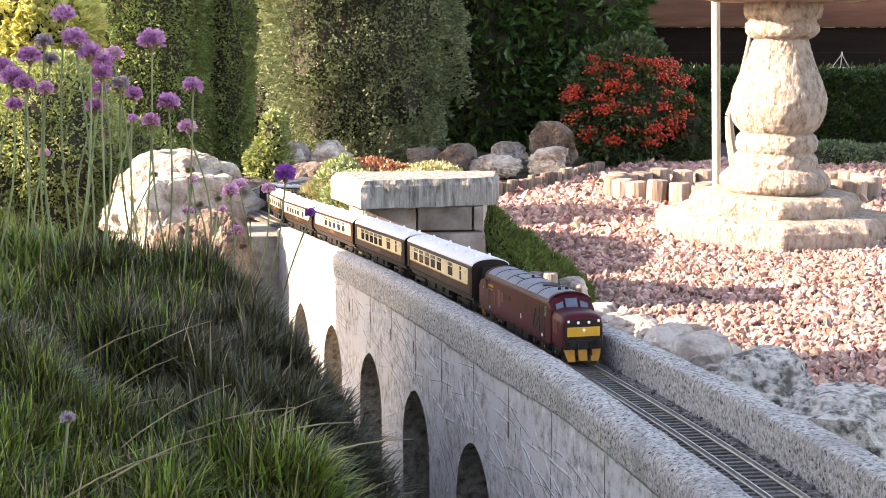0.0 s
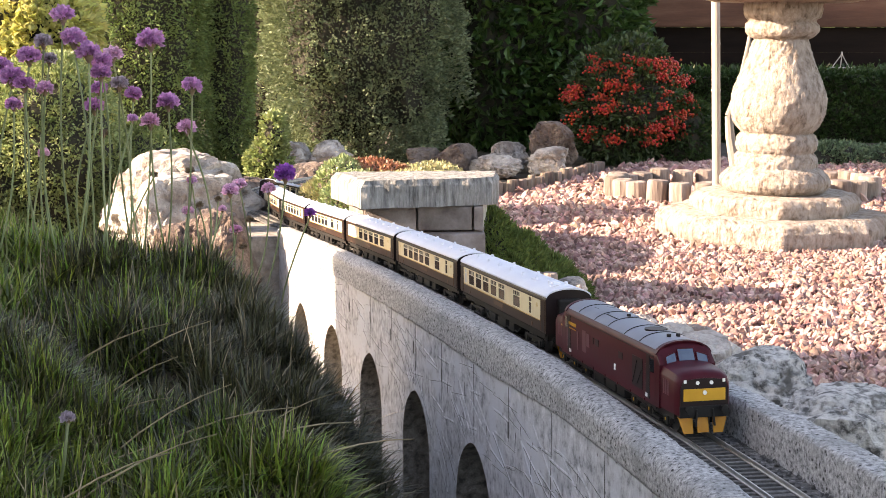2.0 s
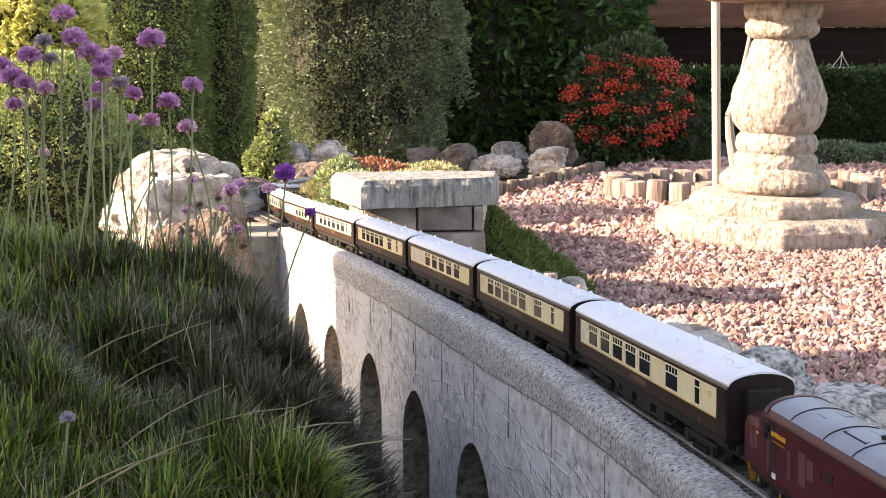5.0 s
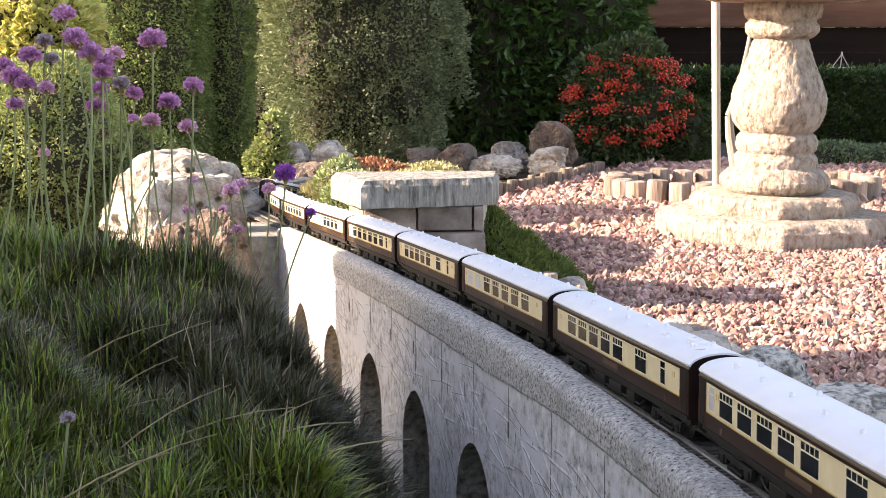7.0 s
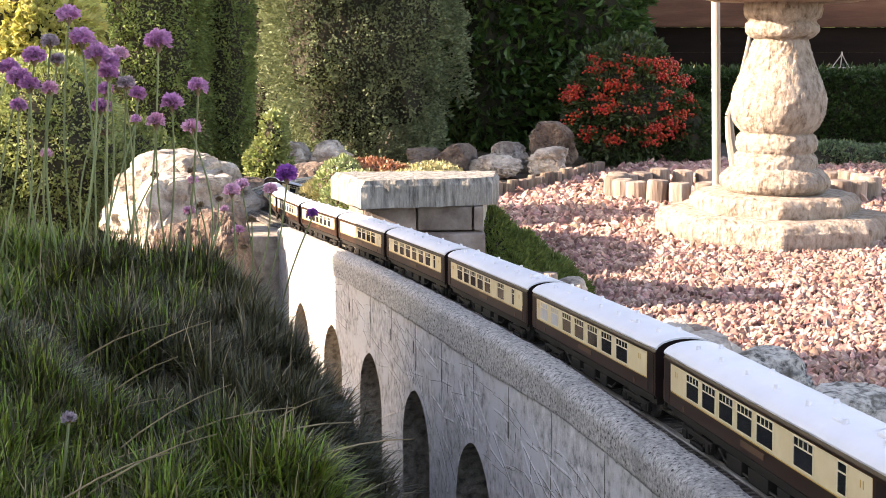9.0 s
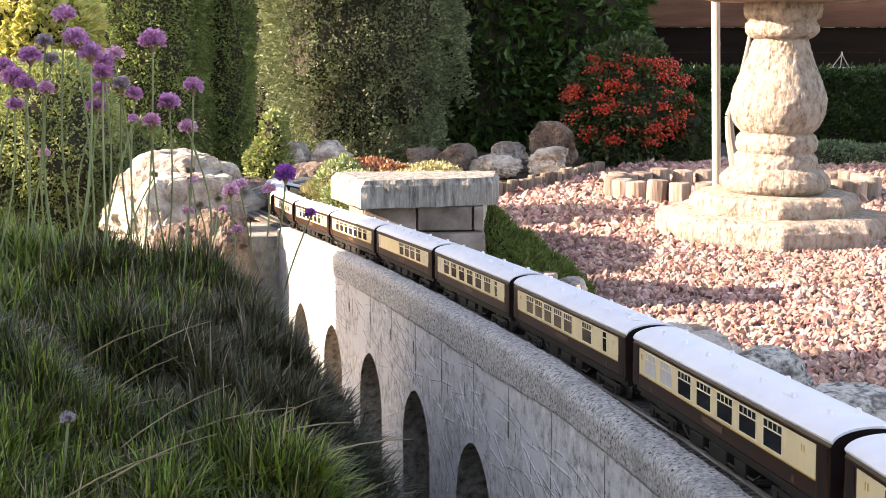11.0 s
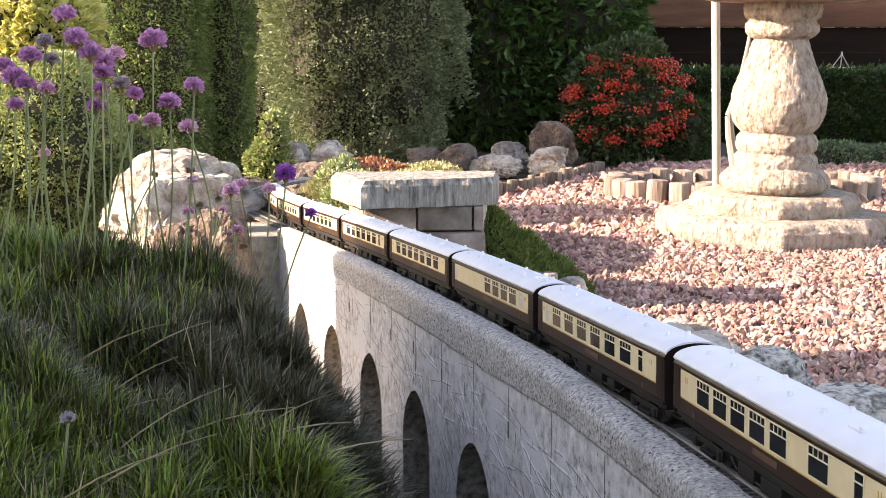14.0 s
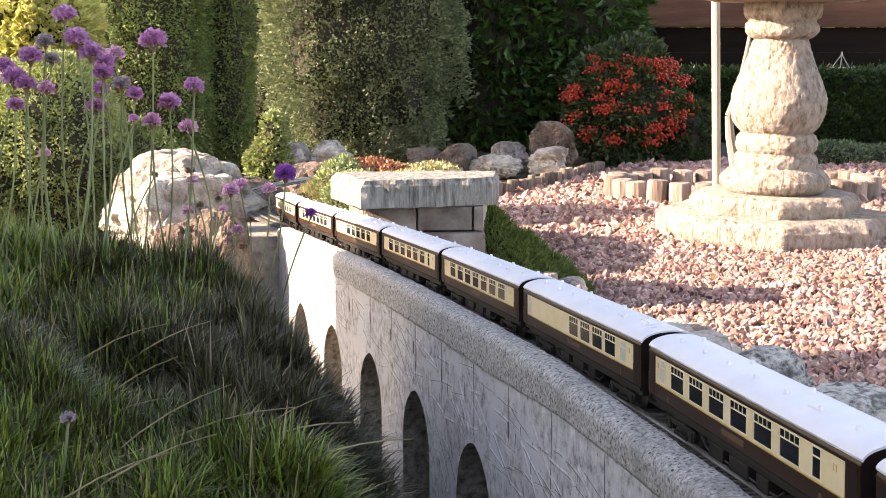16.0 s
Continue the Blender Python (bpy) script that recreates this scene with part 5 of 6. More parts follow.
M_STEEL = textured("dull_wheel_steel", [(0.3, (0.12, 0.11, 0.10)), (0.7, (0.30, 0.28, 0.26))], scale=200, bump=0, rough=0.45, metal=0.8)
M_NAMEBAR = textured("faded_gilt", [(0.3, (0.075, 0.036, 0.018)), (0.7, (0.12, 0.06, 0.03))], scale=300, bump=0, rough=0.45)


def section(w, z0, z1, top, shoulder=0.0042, n=9):
    """Half-round-topped cross-section from the lower left to the lower right, as (y, z)."""
    pts = [(-w, z0), (-w, z1)]
    for k in range(1, n):
        a = math.pi * (1 - k / n)
        y = w * math.cos(a)
        zz = z1 + (top - z1) * (math.sin(a) ** 0.85)
        pts.append((y, zz))
    pts += [(w, z1), (w, z0)]
    return pts


def tube_along_x(bm, stations):
    """Loft of sections: (x, [(y, z)...])."""
    loft(bm, [[(x, y, z) for y, z in sec] for x, sec in stations])
    bmesh.ops.recalc_face_normals(bm, faces=bm.faces)


def side_part(name, x0, x1, z0, z1, w, mat, parent, depth=0.0004, label="", sides=(-1, 1), both=True, sink=0.0004, bevel=0.0):
    """A plate on each body side."""
    out = []
    for sgn in sides:
        a, b = sorted((sgn * (w - sink), sgn * (w + depth)))
        out.append(part(name, box(x0, x1, a, b, z0, z1, bevel), mat, parent, label))
    return out


def wheelset_meshes(r):
    bm = bmesh.new()
    for y in (-0.0075, 0.0075):
        add_cyl(bm, (0, y - 0.0012, 0), (0, y + 0.0012, 0), r, r, 20)
        sgn = 1 if y > 0 else -1
        add_cyl(bm, (0, y - sgn * 0.0012, 0), (0, y - sgn * 0.0018, 0), r + 0.0006, r + 0.0006, 20)
    add_cyl(bm, (0, -0.0085, 0), (0, 0.0085, 0), 0.0012, 0.0012, 8)
    return mesh_of(bm, "wheelset", M_STEEL)


def bogie(parent, x, axles, r, mat_box=M_BLACK, boxes=None, wheel_me=None):
    b = empty("bogie")
    b.parent = parent
    b.matrix_basis = pose(x, 0, 0)
    half = max(axles) + r * 0.9
    for y in (-0.0125, 0.0125):
        bm = bmesh.new()
        add_box(bm, -half, half, y - 0.0009, y + 0.0009, r + 0.0005, r + 0.0034, 0.0003)
        for a in axles:
            add_box(bm, a - 0.0026, a + 0.0026, y - 0.0017, y + 0.0017, r - 0.0030, r + 0.0022, 0.0005)
            add_box(bm, a - 0.0056, a - 0.0040, y - 0.0013, y + 0.0013, r - 0.0016, r + 0.0010, 0.0003)
            add_box(bm, a + 0.0040, a + 0.0056, y - 0.0013, y + 0.0013, r - 0.0016, r + 0.0010, 0.0003)
        add_box(bm, -half * 0.45, half * 0.45, y - 0.0012, y + 0.0012, r - 0.0042, r - 0.0022, 0.0004)
        part("side_frame", bm, M_BLACK, b)
        if boxes:
            for a in axles:
                part("axle_box", box(a - 0.0006, a + 0.0006, y + (0.0017 if y > 0 else -0.0021), y + (0.0021 if y > 0 else -0.0017), r - 0.0008, r + 0.0010, 0.0002), boxes, b, "small yellow axle box cover")
    part("bolster", box(-0.006, 0.006, -0.0125, 0.0125, r - 0.001, r + 0.005), M_BLACK, b)
    for a in axles:
        o = new("wheelset", wheel_me)
        o.parent = b
        o.matrix_basis = pose(a, 0, r)
    return b


def locomotive():
    th = empty("diesel_locomotive")
    W, Z0 = 0.0178, 0.0128
    body_sec = section(W, Z0, 0.0405, 0.0508, n=14)
    # main body with a cab at each end, raked at the windscreens
    bm = bmesh.new()
    st = []
    for x, dz in ((-0.0955, -0.0125), (-0.0905, -0.0035), (-0.0880, 0.0), (-0.06, 0), (0, 0), (0.06, 0), (0.0880, 0.0), (0.0905, -0.0035), (0.0955, -0.0125)):
        if dz:
            st.append((x, [(y * (1.0 if z < 0.03 else 0.985), min(z, 0.0508 + dz)) for y, z in body_sec]))
        else:
            st.append((x, body_sec))
    tube_along_x(bm, st)
    part("body", bm, M_MAROON, th, "maroon painted body shell", smooth=30)
    # grey roof skin laid over the top
    bm = bmesh.new()
    top = [(y, z + 0.0004) for y, z in section(W - 0.0002, Z0, 0.0405, 0.0508, n=14) if z > 0.0438]
    under = [(y * 0.98, z - 0.001) for y, z in reversed(top)]
    tube_along_x(bm, [(x, top + under) for x in (-0.0862, -0.04, 0.0, 0.04, 0.0862)])
    part("roof", bm, M_ROOFGREY, th, "grey painted curved roof", smooth=35)
    for x in (-0.062, -0.0275, 0.0, 0.031, 0.058):
        bm = bmesh.new()
        rim = [(y, z + 0.0004) for y, z in top]
        tube_along_x(bm, [(x - 0.0003, rim + under), (x + 0.0003, rim + under)])
        part("roof_joint", bm, M_BLACK, th)
    # hatches, grille and exhausts on the roof
    for x0, x1, y0, y1 in ((-0.024, -0.004, -0.0085, -0.0010), (-0.055, -0.045, -0.0065, -0.002)):
        zz = 0.0497
        bm = bmesh.new()
        for a in ((x0, x1, y0, y0 + 0.0005), (x0, x1, y1 - 0.0005, y1), (x0, x0 + 0.0005, y0, y1), (x1 - 0.0005, x1, y0, y1)):
            add_box(bm, *a, 0.0470, zz + 0.0009)
        part("roof_hatch", bm, M_BLACK, th)
        part("roof_hatch", box(x0 + 0.001, x1 - 0.001, 0.002, 0.002 - y0 * 0.7, 0.048, zz + 0.0016, 0.0003), M_ROOFGREY, th)
    for k in range(4):
        part("roof_slot", box(-0.0215 + k * 0.005, -0.0195 + k * 0.005, -0.0085, -0.0030, 0.047, 0.0503), M_BLACK, th)
    bm = bmesh.new()
    add_cyl(bm, (0.0455, 0, 0.049), (0.0455, 0, 0.05155), 0.0072, 0.0072, 24)
    part("fan_grille", bm, M_BLACKGLOSS, th, "round dark roof fan grille")
    for x, y in ((0.074, 0.003), (0.074, -0.003), (-0.006, 0.001)):
        bm = bmesh.new()
        add_cyl(bm, (x, y, 0.049), (x, y, 0.0528), 0.0014, 0.0014, 10)
        part("roof_vent", bm, M_BLACK, th)
    for e in (1, -1):
        # nose
        bm = bmesh.new()

        def ns(w, top, crown):
            pts = [(-w, Z0), (-w, top - 0.0035)]
            for k in range(0, 9):
                a = math.pi * (1 - k / 8)
                pts.append((w * (0.985 * math.cos(a)), top - 0.0030 + (crown + 0.0030) * math.sin(a) ** 0.6))
            pts += [(w, top - 0.0035), (w, Z0)]
            return pts
        sts = [(0.0915, ns(0.0170, 0.0352, 0.0030)), (0.1050, ns(0.0168, 0.0346, 0.0028)), (0.1140, ns(0.0164, 0.0340, 0.0026)), (0.1178, ns(0.0160, 0.0330, 0.0024)), (0.1196, ns(0.0150, 0.0312, 0.0020))]
        tube_along_x(bm, [(e * x, s) for x, s in sts])
        part("nose", bm, M_MAROON, th, "maroon bonnet", smooth=40)
        X = 0.1197
        bm = bmesh.new()
        fr = [(y * 0.965, max(z, 0.0150) - 0.0006) for y, z in sts[-1][1]]
        tube_along_x(bm, [(e * (X - 0.0010), fr), (e * (X + 0.0002), fr)])
        part("nose_front", bm, M_BLACKGLOSS, th, "near-black nose front with an arched top")
        a, b = sorted((e * X, e * (X + 0.0006)))
        part("warning_panel", box(a, b, -0.0128, 0.0128, 0.0192, 0.0258, 0.0002), M_YELLOW, th, "small yellow warning panel")
        for y in (-0.0042, 0.0042):
            bm = bmesh.new()
            add_cyl(bm, (e * X, y, 0.0290), (e * (X + 0.0007), y, 0.0290), 0.0011, 0.0011, 12)
            part("marker_lamp", bm, M_LAMP, th, "white marker lamp")
        for y in (-0.0118, 0.0118):
            a, b = sorted((e * X, e * (X + 0.0007)))
            part("marker_lamp", box(a, b, y - 0.0008, y + 0.0008, 0.0290, 0.0308, 0.0002), M_LAMP, th, "white marker lamp")
            bm = bmesh.new()
            add_cyl(bm, (e * X, y * 0.9, 0.0175), (e * (X + 0.0045), y * 0.9, 0.0175), 0.0012, 0.0012, 10)
            add_cyl(bm, (e * (X + 0.0045), y * 0.9, 0.0175), (e * (X + 0.0052), y * 0.9, 0.0175), 0.0025, 0.0023, 16)
            part("buffer", bm, M_BLACK, th, "round sprung buffer")
        bm = bmesh.new()
        add_cyl(bm, (e * X, 0, 0.0237), (e * (X + 0.0013), 0, 0.0237), 0.0012, 0.0012, 16)
        part("headlight", bm, M_LAMP, th, "round silver headlight")
        a, b = sorted((e * (X - 0.004), e * (X + 0.0006)))
        part("buffer_beam", box(a, b, -0.0150, 0.0150, 0.0122, 0.0190, 0.0004), M_BLACK, th)
        # snow ploughs
        for y0, y1, tw in ((-0.0150, -0.0062, 1), (-0.0034, 0.0034, 0), (0.0062, 0.0150, -1)):
            bm = bmesh.new()
            z0, z1 = 0.0022, 0.0112
            xa, xb = (X - 0.0005, X - 0.0022)
            sh = 0.0030 * tw
            z0, z1 = (0.0026, 0.0115) if tw else (0.0030, 0.0108)
            ring0 = [(e * xa, y0 + max(0, sh), z0), (e * xa, y1 + min(0, sh), z0), (e * xb, y1, z1), (e * xb, y0, z1)]
            ring1 = [(e * (x2), y, z) for x2, y, z in ((xa - 0.0008, y0 + max(0, sh), z0), (xa - 0.0008, y1 + min(0, sh), z0), (xb - 0.0008, y1, z1), (xb - 0.0008, y0, z1))]
            loft(bm, [ring0, ring1])
            bmesh.ops.recalc_face_normals(bm, faces=bm.faces)
            part("snow_plough", bm, M_ORANGE, th, "orange-yellow snow plough blade")
        for y in (-0.0048, 0.0048):
            bm = bmesh.new()
            add_cyl(bm, (e * (X + 0.001), y, 0.017), (e * (X + 0.0018), y * 1.2, 0.0075), 0.0007, 0.0007, 8)
            part("brake_pipe", bm, M_BLACK, th)
        # windscreens: three panes on the rake
        for y0, y1, z0, z1 in ((-0.0052, 0.0052, 0.0392, 0.0470), (-0.0132, -0.0064, 0.0387, 0.0452), (0.0064, 0.0132, 0.0387, 0.0452)):
            def xr(z):
                return 0.0887 + (0.0508 - z) / 0.0125 * 0.0070
            cut = 0.0022 if abs(y0 + y1) > 0.004 else 0.0
            za = z1 - (cut if y0 < -0.006 else 0)
            zb = z1 - (cut if y1 > 0.006 else 0)
            f = [(e * (xr(z0) + 0.0006), y0, z0), (e * (xr(z0) + 0.0006), y1, z0), (e * (xr(zb) + 0.0006), y1, zb), (e * (xr(za) + 0.0006), y0, za)]
            bk = [(x - e * 0.002, y, z) for x, y, z in f]
            bm = bmesh.new()
            loft(bm, [f, bk])
            bmesh.ops.recalc_face_normals(bm, faces=bm.faces)
            part("windscreen", bm, M_CABGLASS, th, "cab windscreen pane")
            bm = bmesh.new()
            for k in range(4):
                p, q = Vector(f[k]), Vector(f[(k + 1) % 4])
                add_cyl(bm, p, q, 0.00035, 0.00035, 6)
            part("windscreen_frame", bm, M_MAROON, th)
        # visor over the windscreens
        bm = bmesh.new()
        vs = [(y, z) for y, z in body_sec if z > 0.0425]
        ou = [(y * 1.01, z + 0.0007) for y, z in reversed(vs)]
        tube_along_x(bm, [(e * 0.0860, vs + ou), (e * 0.0900, vs + ou)])
        part("visor", bm, M_MAROON, th)
        # cab sides
        c0, c1 = sorted((e * 0.0815, e * 0.0872))
        side_part("cab_window", c0, c1, 0.0322, 0.0402, W, M_GLASS, th, 0.0003)
        c0, c1 = sorted((e * 0.0752, e * 0.0806))
        side_part("cab_doorway", c0, c1, 0.0150, 0.0420, W, M_BLACKGLOSS, th, 0.0002, "dark recessed cab door")
        for xx in (0.0744, 0.0814):
            for sgn in (-1, 1):
                bm = bmesh.new()
                add_cyl(bm, (e * xx, sgn * (W + 0.0006), 0.017), (e * xx, sgn * (W + 0.0006), 0.036), 0.00013, 0.00013, 6)
                part("handrail", bm, M_STEEL, th, "thin steel handrail")
        c0, c1 = sorted((e * 0.0735, e * 0.0775))
        side_part("data_panel", c0, c1, 0.0155, 0.0180, W, M_WHITE, th, 0.0003, "small white data panel")
        c0, c1 = sorted((e * 0.1010, e * 0.1100))
        for k in range(3):
            gx = e * (0.1005 + 0.0032 * k)
            side_part("nose_grille", gx - 0.0012, gx + 0.0012, 0.0215, 0.0295, 0.01665, M_MAROON_PANEL, th, 0.0003, "pale slatted nose grille")
    # side details: grilles, panels, windows, bars in place of the name
    side_part("radiator_grille", 0.0510, 0.0690, 0.0180, 0.0370, W, M_BLACKGLOSS, th, 0.0002, "large dark radiator grille")
    for sgn in (-1, 1):
        for x0, x1 in ((0.0525, 0.060), (0.060, 0.0675)):
            bm = bmesh.new()
            add_cyl(bm, (x0, sgn * (W + 0.0004), 0.020), (x1, sgn * (W + 0.0004), 0.035 if x0 < 0.055 else 0.030), 0.0002, 0.0002, 5)
            part("grille_brace", bm, M_BLACK, th)
    for x0, x1, z0, z1 in ((-0.0480, -0.0400, 0.0210, 0.0360), (-0.0390, -0.0320, 0.0260, 0.0350), (-0.0840, -0.0805, 0.0190, 0.0340), (-0.0600, -0.0565, 0.0200, 0.0330)):
        side_part("body_panel", x0, x1, z0, z1, W, M_MAROON_PANEL, th, 0.0002, "slightly faded maroon panel")
    for x0, x1 in ((-0.0200, -0.0130), (0.0260, 0.0340), (-0.0255, -0.0235)):
        side_part("side_window", x0, x1, 0.0300, 0.0345, W, M_BLACKGLOSS, th, 0.0002, "small dark body-side window")
    side_part("logo_mark", 0.0180, 0.0205, 0.0210, 0.0250, W, M_WHITE, th, 0.0003, "small white mark")
    for z0, z1, x0, x1 in ((0.0352, 0.0374, -0.0790, -0.0620), (0.0326, 0.0334, -0.0780, -0.0630)):
        for sgn in (-1, 1):
            n = 6
            for k in range(n):
                xa = x0 + (x1 - x0) * k / n
                part("lettering_bar", box(xa, xa + (x1 - x0) / n * 0.78, min(sgn * (W - 0.0003), sgn * (W + 0.00025)), max(sgn * (W - 0.0003), sgn * (W + 0.00025)), z0, z1), M_YELLOW, th, "yellow lettering bar") if z1 - z0 > 0.001 else None
            if z1 - z0 <= 0.001:
                side_part("lettering_bar", x0, x1, z0, z1, W, M_YELLOW, th, 0.00025, "thin yellow lettering bar")
    side_part("lettering_bar", -0.1000, -0.0930, 0.0330 - 0.002, 0.0342 - 0.002, 0.0168, M_GOLD, th, 0.0003)
    # gutter, lower skirt, fuel tanks, bogies
    side_part("cantrail", -0.0860, 0.0860, 0.0416, 0.0421, 0.0174, M_BLACKGLOSS, th, 0.0005)
    side_part("sole_bar", -0.0900, 0.0900, 0.0112, 0.0132, 0.0165, M_BLACK, th, 0.0008)
    for k in range(7):
        side_part("lifting_bracket", -0.072 + k * 0.024 - 0.0007, -0.072 + k * 0.024 + 0.0007, 0.0128, 0.0142, W, M_MAROON, th, 0.0006)
    for x0, x1, m in ((-0.030, -0.010, M_BLACK), (-0.008, 0.012, M_BLACK), (0.014, 0.030, M_BLACK)):
        part("fuel_tank", box(x0, x1, -0.0150, 0.0150, 0.0035, 0.0118, 0.0012), m, th)
    part("chassis", box(-0.112, 0.112, -0.0150, 0.0150, 0.0098, 0.0135), M_BLACK, th)
    wm = wheelset_meshes(0.0070)
    for x in (-0.0735, 0.0735):
        bogie(th, x, (-0.0265, 0.0, 0.0265), 0.0070, boxes=M_YELLOW, wheel_me=wm)
    for ob in th.children:      # the shell is a little slimmer than the sum of its plates
        if ob.type == 'MESH':
            low = ob.name.startswith(("snow_plough", "fuel_tank", "nose", "marker_lamp", "warning_panel", "headlight"))
            ob.data.transform(Matrix.Diagonal((1, 0.925, 1 if low else 0.935, 1)))
            if ob.name.startswith(("marker_lamp", "warning_panel", "headlight")):
                ob.data.transform(Matrix.Translation((0, 0, 0.0012)))
    return tagged(th, "maroon model diesel locomotive with yellow nose panel on the rails", "locomotive")


# windows along the coach side: (middle, width) in metres from the coach's middle, ahead positive
def spread(a, b, n, w):
    return [(a + (b - a) * (k + 0.5) / n, w) for k in range(n)]


COACH_KINDS = {
    "a": (spread(-0.100, 0.024, 5, 0.0185) + [(0.055, 0.0185)], [(0.092, 0.0070)], [(-0.108, 0.0070)], [(-0.100, -0.1), (0.1085, 0.1)]),
    "b": (spread(-0.093, 0.027, 5, 0.0185) + [(0.056, 0.0190)], [(0.092, 0.0075)], [], [(-0.107, 0), (0.1085, 0)]),
    "c": (spread(-0.054, 0.088, 5, 0.0200), [], [(-0.096, 0.0180), (-0.069, 0.0180)], [(-0.1115, 0), (0.1045, 0)]),
    "d": (spread(-0.094, 0.080, 6, 0.0200), [(0.092, 0.0075)], [(-0.1035, 0.0070)], [(-0.1125, 0), (0.1085, 0)]),
    "e": (spread(-0.012, 0.088, 4, 0.0195), [], [(-0.1085, 0.0060), (0.0995, 0.0085)], [(0.1095, 0)]),
    "f": (spread(-0.096, 0.096, 7, 0.0195), [], [], [(-0.1085, 0), (0.1085, 0)]),
}
COACH_ORDER = ["a", "b", "c", "b", "d", "e", "f", "d", "c", "f", "d"]


def coach(kind):
    big, small, frost, marks = COACH_KINDS[kind]
    th = empty("railway_coach")
    W, H = 0.0172, 0.129
    # body: brown shell, cream band, dark line, white roof
    bm = bmesh.new()
    tube_along_x(bm, [(-H, section(W, 0.0178, 0.0420, 0.0488)), (H, section(W, 0.0178, 0.0420, 0.0488))])
    part("body", bm, M_UMBER, th, "dark umber brown coach body")
    side_part("cream_band", -0.1165, 0.1165, 0.0260, 0.0404, W, M_CREAM, th, 0.00025, "cream upper body panel")
    side_part("waist_line", -0.1165, 0.1165, 0.0254, 0.0258, W, M_GOLD, th, 0.0003, "thin gold lining")
    side_part("gutter", -H, H, 0.0412, 0.0418, W, M_UMBER, th, 0.0004)
    bm = bmesh.new()
    top = [(y * 1.012, z + 0.0006) for y, z in section(W, 0.0128, 0.0420, 0.0495, n=16) if z > 0.0423]
    under = [(y * 0.985, z - 0.0010) for y, z in reversed(top)]
    tube_along_x(bm, [(-H - 0.0012, top + under), (0, top + under), (H + 0.0012, top + under)])
    part("roof", bm, M_ROOFWHITE, th, "white painted curved roof", smooth=35)
    side_part("foot_board", -0.125, 0.125, 0.0150, 0.0168, 0.0150, M_BLACK, th, 0.0012)
    # windows with a bar across for the sliding vents
    for lst, z0, z1, mat, vents in ((big, 0.0276, 0.0397, M_GLASS, True), (small, 0.0276, 0.0397, M_GLASS, True), (frost, 0.0278, 0.0395, M_FROST, True)):
        for x, w in lst:
            for sgn in (-1, 1):
                ya, yb = sorted((sgn * (W - 0.0002), sgn * (W + 0.00032)))
                pane = part("window", box(x - w / 2, x + w / 2, ya, yb, z0, z1), mat, th, "frosted pale window" if mat is M_FROST else "dark glazed window with sliding vents")
                bm = bmesh.new()
                ya, yb = sorted((sgn * (W - 0.0002), sgn * (W + 0.0006)))
                t = 0.0006
                for a in ((x - w / 2 - t, x + w / 2 + t, z0 - t, z0), (x - w / 2 - t, x + w / 2 + t, z1, z1 + t), (x - w / 2 - t, x - w / 2, z0, z1), (x + w / 2, x + w / 2 + t, z0, z1)):
                    add_box(bm, a[0], a[1], ya, yb, a[2], a[3])
                part("window_frame", bm, M_CREAMLINE, pane)
                if vents:
                    zt = z0 + (z1 - z0) * 0.70
                    bm = bmesh.new()
                    add_box(bm, x - w / 2, x + w / 2, ya, yb, zt - 0.0003, zt + 0.0003)
                    if w > 0.012:
                        for q in (-0.25, 0.0, 0.25):
                            add_box(bm, x + w * q - 0.00012, x + w * q + 0.00012, ya, yb, zt, z1)
                    part("vent_bar", bm, M_CREAMLINE, pane)
    for x, _ in marks:
        for d in (-0.0012, 0.0012):
            side_part("door_mark", x + d - 0.0003, x + d + 0.0003, 0.0345, 0.0375, W, M_GOLD, th, 0.0004)
    # crest and name bars on the lower side
    side_part("name_bar", -0.014, 0.014, 0.0207, 0.0236, W, M_NAMEBAR, th, 0.0003, "reddish name bar")
    for x in (-0.095, 0.095):
        for sgn in (-1, 1):
            bm = bmesh.new()
            add_cyl(bm, (x, sgn * (W - 0.0002), 0.0205), (x, sgn * (W + 0.0003), 0.0205), 0.0017, 0.0017, 12)
            part("crest", bm, M_NAMEBAR, th, "small round crest")
    # end doors, grab rails, corridor bellows
    for e in (1, -1):
        for sgn in (-1, 1):
            for xx in (0.1182, 0.1275):
                bm = bmesh.new()
                add_cyl(bm, (e * xx, sgn * (W + 0.0006), 0.019), (e * xx, sgn * (W + 0.0006), 0.030), 0.0002, 0.0002, 6)
                part("grab_rail", bm, M_NAMEBAR, th)
            a, b = sorted((e * 0.1192, e * 0.1268))
            side_part("end_door", a, b, 0.0182, 0.0405, W, M_BLACKGLOSS, th, 0.00015, "dark brown end door", sides=(sgn,))
        a, b = sorted((e * (H - 0.0005), e * (H + 0.0055)))
        part("corridor_bellows", box(a, b, -0.0085, 0.0085, 0.0130, 0.0425, 0.0015), M_BLACK, th, "black corridor bellows")
        bm = bmesh.new()
        end = section(W * 0.99, 0.0170, 0.0420, 0.0486)
        tube_along_x(bm, [(e * (H - 0.0004), end), (e * (H + 0.0004), end)])
        part("end_panel", bm, M_BLACKGLOSS, th)
        for y in (-0.011, 0.011):
            bm = bmesh.new()
            add_cyl(bm, (e * H, y, 0.0135), (e * (H + 0.0045), y, 0.0135), 0.001, 0.001, 8)
            add_cyl(bm, (e * (H + 0.0045), y, 0.0135), (e * (H + 0.0052), y, 0.0135), 0.0026, 0.0026, 12)
            part("buffer", bm, M_BLACK, th)
    # roof vents
    for k in range(7):
        x = -0.105 + k * 0.035
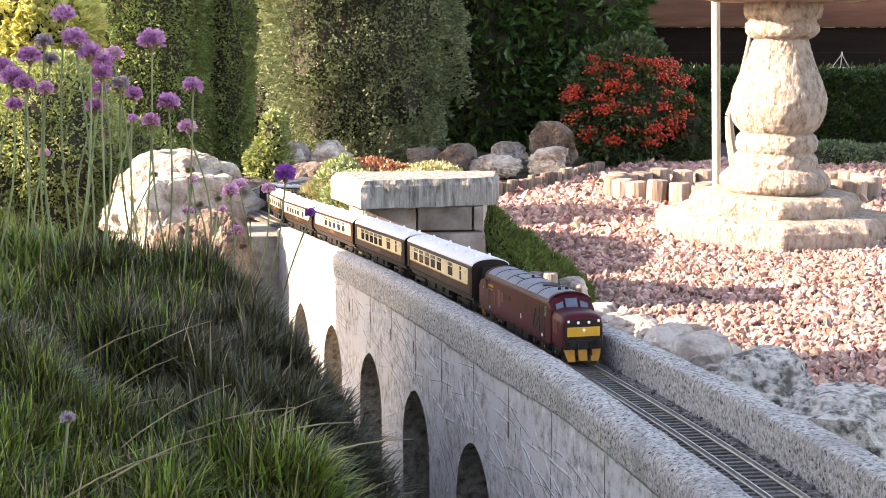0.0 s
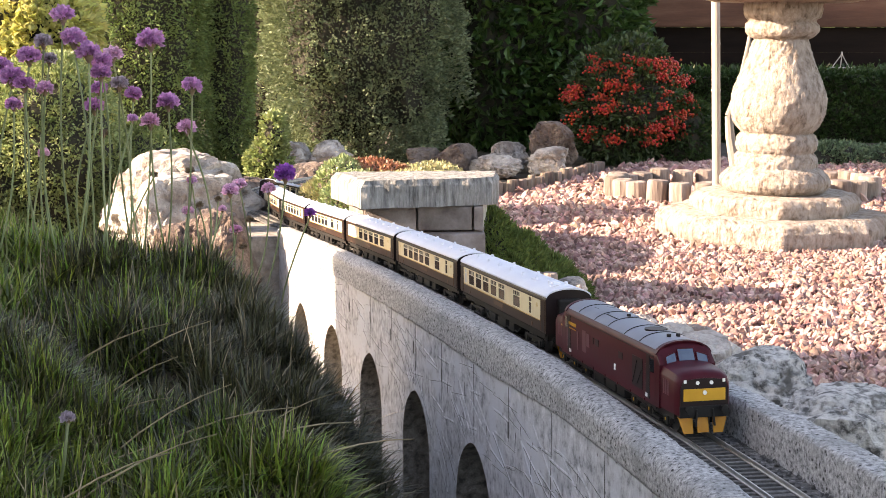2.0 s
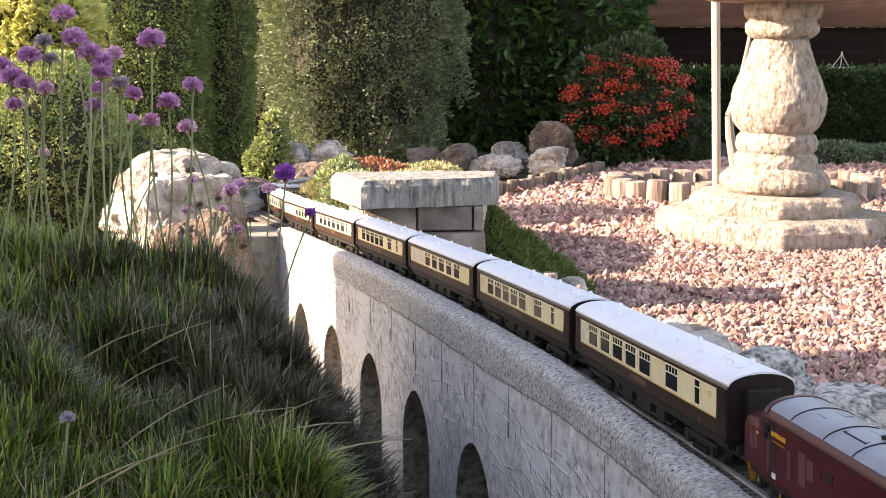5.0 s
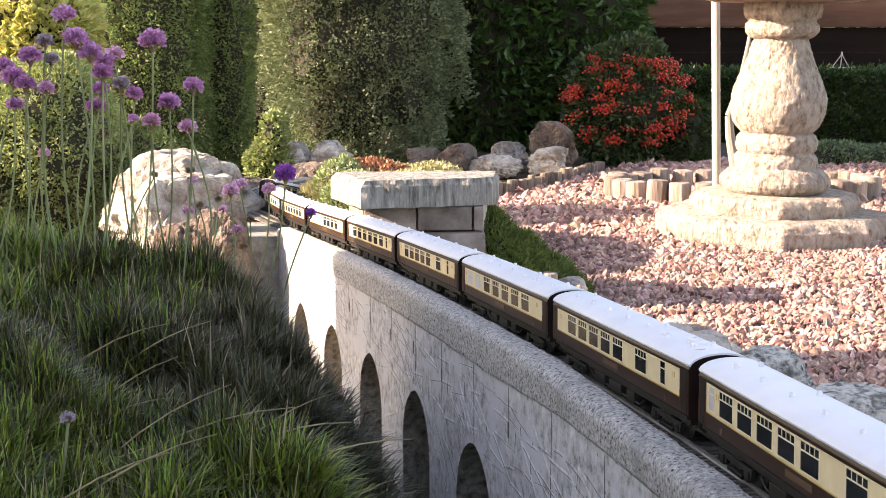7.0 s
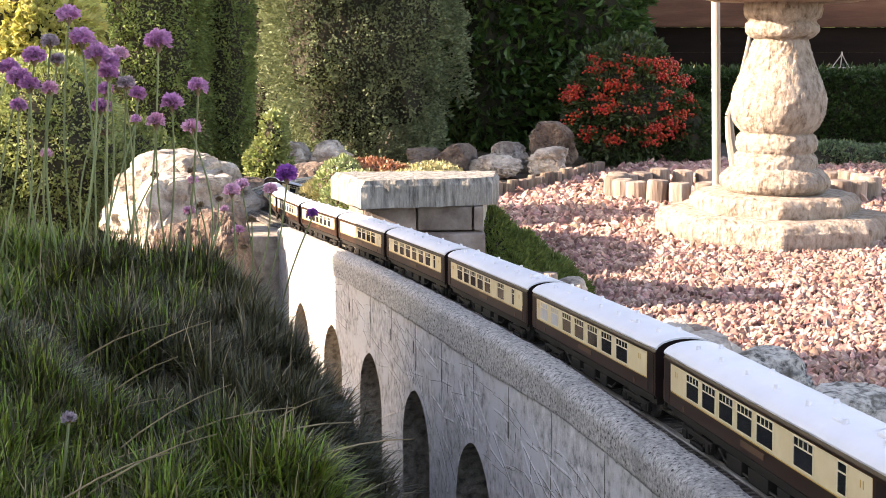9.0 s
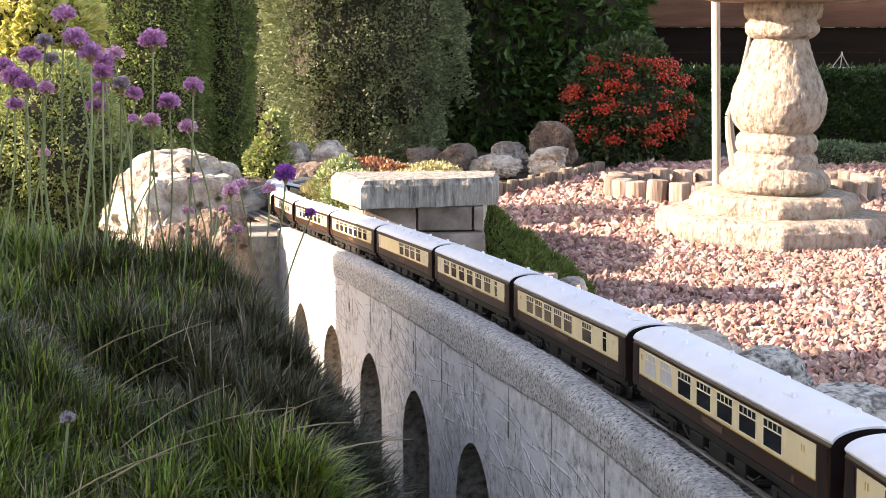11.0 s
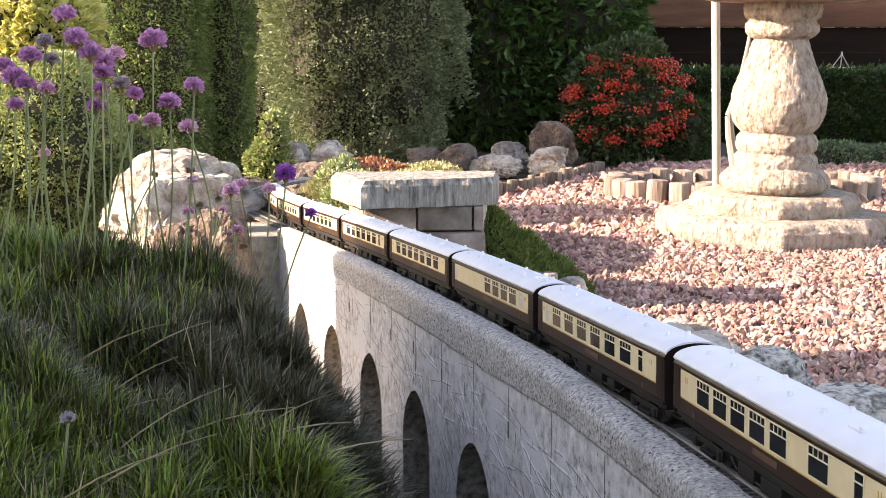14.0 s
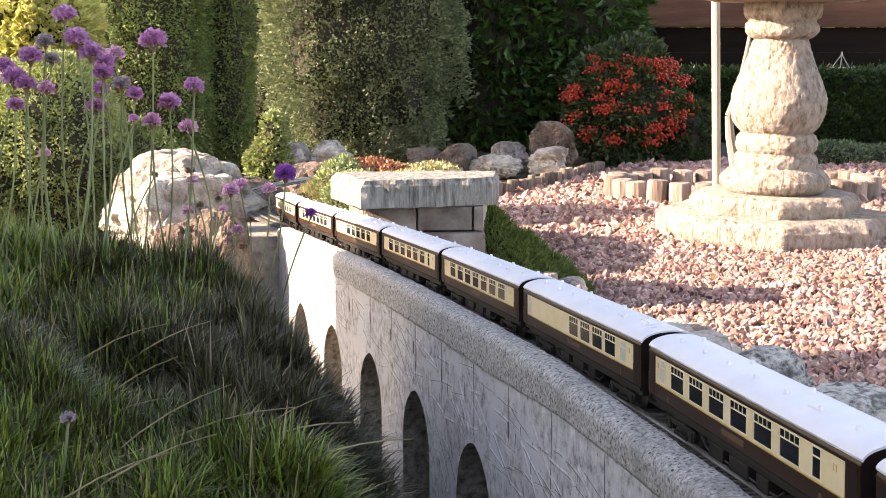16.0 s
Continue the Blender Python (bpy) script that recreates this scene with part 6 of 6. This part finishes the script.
        for y in ((-0.0062,) if k % 2 else (-0.0062, 0.0062)):
            bm = bmesh.new()
            add_cyl(bm, (x, y, 0.0475), (x, y, 0.0517), 0.0020, 0.0011, 10)
            part("roof_vent", bm, M_ROOFWHITE, th)
    bm = bmesh.new()
    add_box(bm, 0.060, 0.069, -0.0075, -0.0040, 0.047, 0.0504, 0.0004)
    part("roof_hatch", bm, M_ROOFWHITE, th)
    if kind in "abe":
        bm = bmesh.new()
        for p, q in (((0.086, -0.012, 0.0475), (0.086, 0.004, 0.0513)), ((0.086, -0.012, 0.0475), (0.104, -0.012, 0.0475)), ((0.104, -0.012, 0.0475), (0.120, -0.004, 0.0510))):
            add_cyl(bm, p, q, 0.0004, 0.0004, 6)
        part("roof_pipe", bm, M_ROOFWHITE, th)
        part("roof_hatch", box(0.092, 0.106, -0.004, 0.002, 0.048, 0.0518, 0.0004), M_ROOFWHITE, th)
    # underframe
    part("chassis", box(-0.124, 0.124, -0.0140, 0.0140, 0.0115, 0.0182), M_BLACK, th)
    for x0, x1 in ((-0.040, -0.020), (-0.012, 0.012), (0.022, 0.036)):
        part("battery_box", box(x0, x1, -0.0145, 0.0145, 0.0040, 0.0112, 0.0006), M_BLACK, th)
    for y in (-0.0135, 0.0135):
        bm = bmesh.new()
        add_cyl(bm, (-0.052, y, 0.010), (-0.044, y, 0.0058), 0.0006, 0.0006, 6)
        add_cyl(bm, (-0.044, y, 0.0058), (0.044, y, 0.0058), 0.0006, 0.0006, 6)
        add_cyl(bm, (0.044, y, 0.0058), (0.052, y, 0.010), 0.0006, 0.0006, 6)
        part("truss_rod", bm, M_BLACK, th)
    for x in (-0.086, 0.086):
        bogie(th, x, (-0.0170, 0.0170), 0.0060, wheel_me=COACH_WHEEL)
    names = {"a": "brown and cream model coach with a white roof, five large windows", "b": "brown and cream model coach with one lone window", "c": "brown and cream model coach with two frosted windows",
             "d": "brown and cream model coach with six large windows", "e": "brown and cream model kitchen coach with a blank panel", "f": "brown and cream model coach with seven even windows"}
    return tagged(th, names[kind], "railway coach", "coaches of the train")


COACH_WHEEL = wheelset_meshes(0.0060)
engine = locomotive()
coaches = []
_first = {}
for _k in COACH_ORDER:
    if _k in _first:
        coaches.append(copy_thing(_first[_k], pose(0, 0, 0)))
    else:
        _first[_k] = coach(_k)
        coaches.append(_first[_k])


def run(t):
    """How far the engine's middle has come at t seconds."""
    return 0.10959 * t + 0.00065 * max(0.0, t - 10.0) ** 2


def motions():
    times = [k * 0.4 for k in range(41)]
    walk(engine, [(t, line.pose_at(run(t), 0.0735)) for t in times])
    for n, c in enumerate(coaches):
        walk(c, [(t, line.pose_at(run(t) - 0.2632 - 0.2716 * n, 0.086)) for t in times])
    # the flowers stir in the breeze: degrees of lean to the right
    sway = [(0.0, -0.3), (0.5, 0.3), (1.0, 0.4), (1.5, -1.3), (2.0, -0.6), (2.5, 0.1), (3.0, -0.2), (3.5, -0.3), (4.0, 0.1), (5.2, -0.4), (6.5, 0.0), (7.5, -0.1), (8.0, 0.3), (8.5, 1.3), (9.0, 1.7), (9.6, 0.6), (10.5, -0.3), (11.5, 0.2), (13.0, 0.1), (16.0, 0.15)]
    for n, f in enumerate(flowers):
        home = f.matrix_basis.copy()
        k = (0.55 + 0.5 * ((n * 7) % 10) / 10) * (1.0 if n < 25 else 0.35)
        walk(f, [(t, home @ pose(0, 0, 0, 0, a * k, 0)) for t, a in sway])


motions()
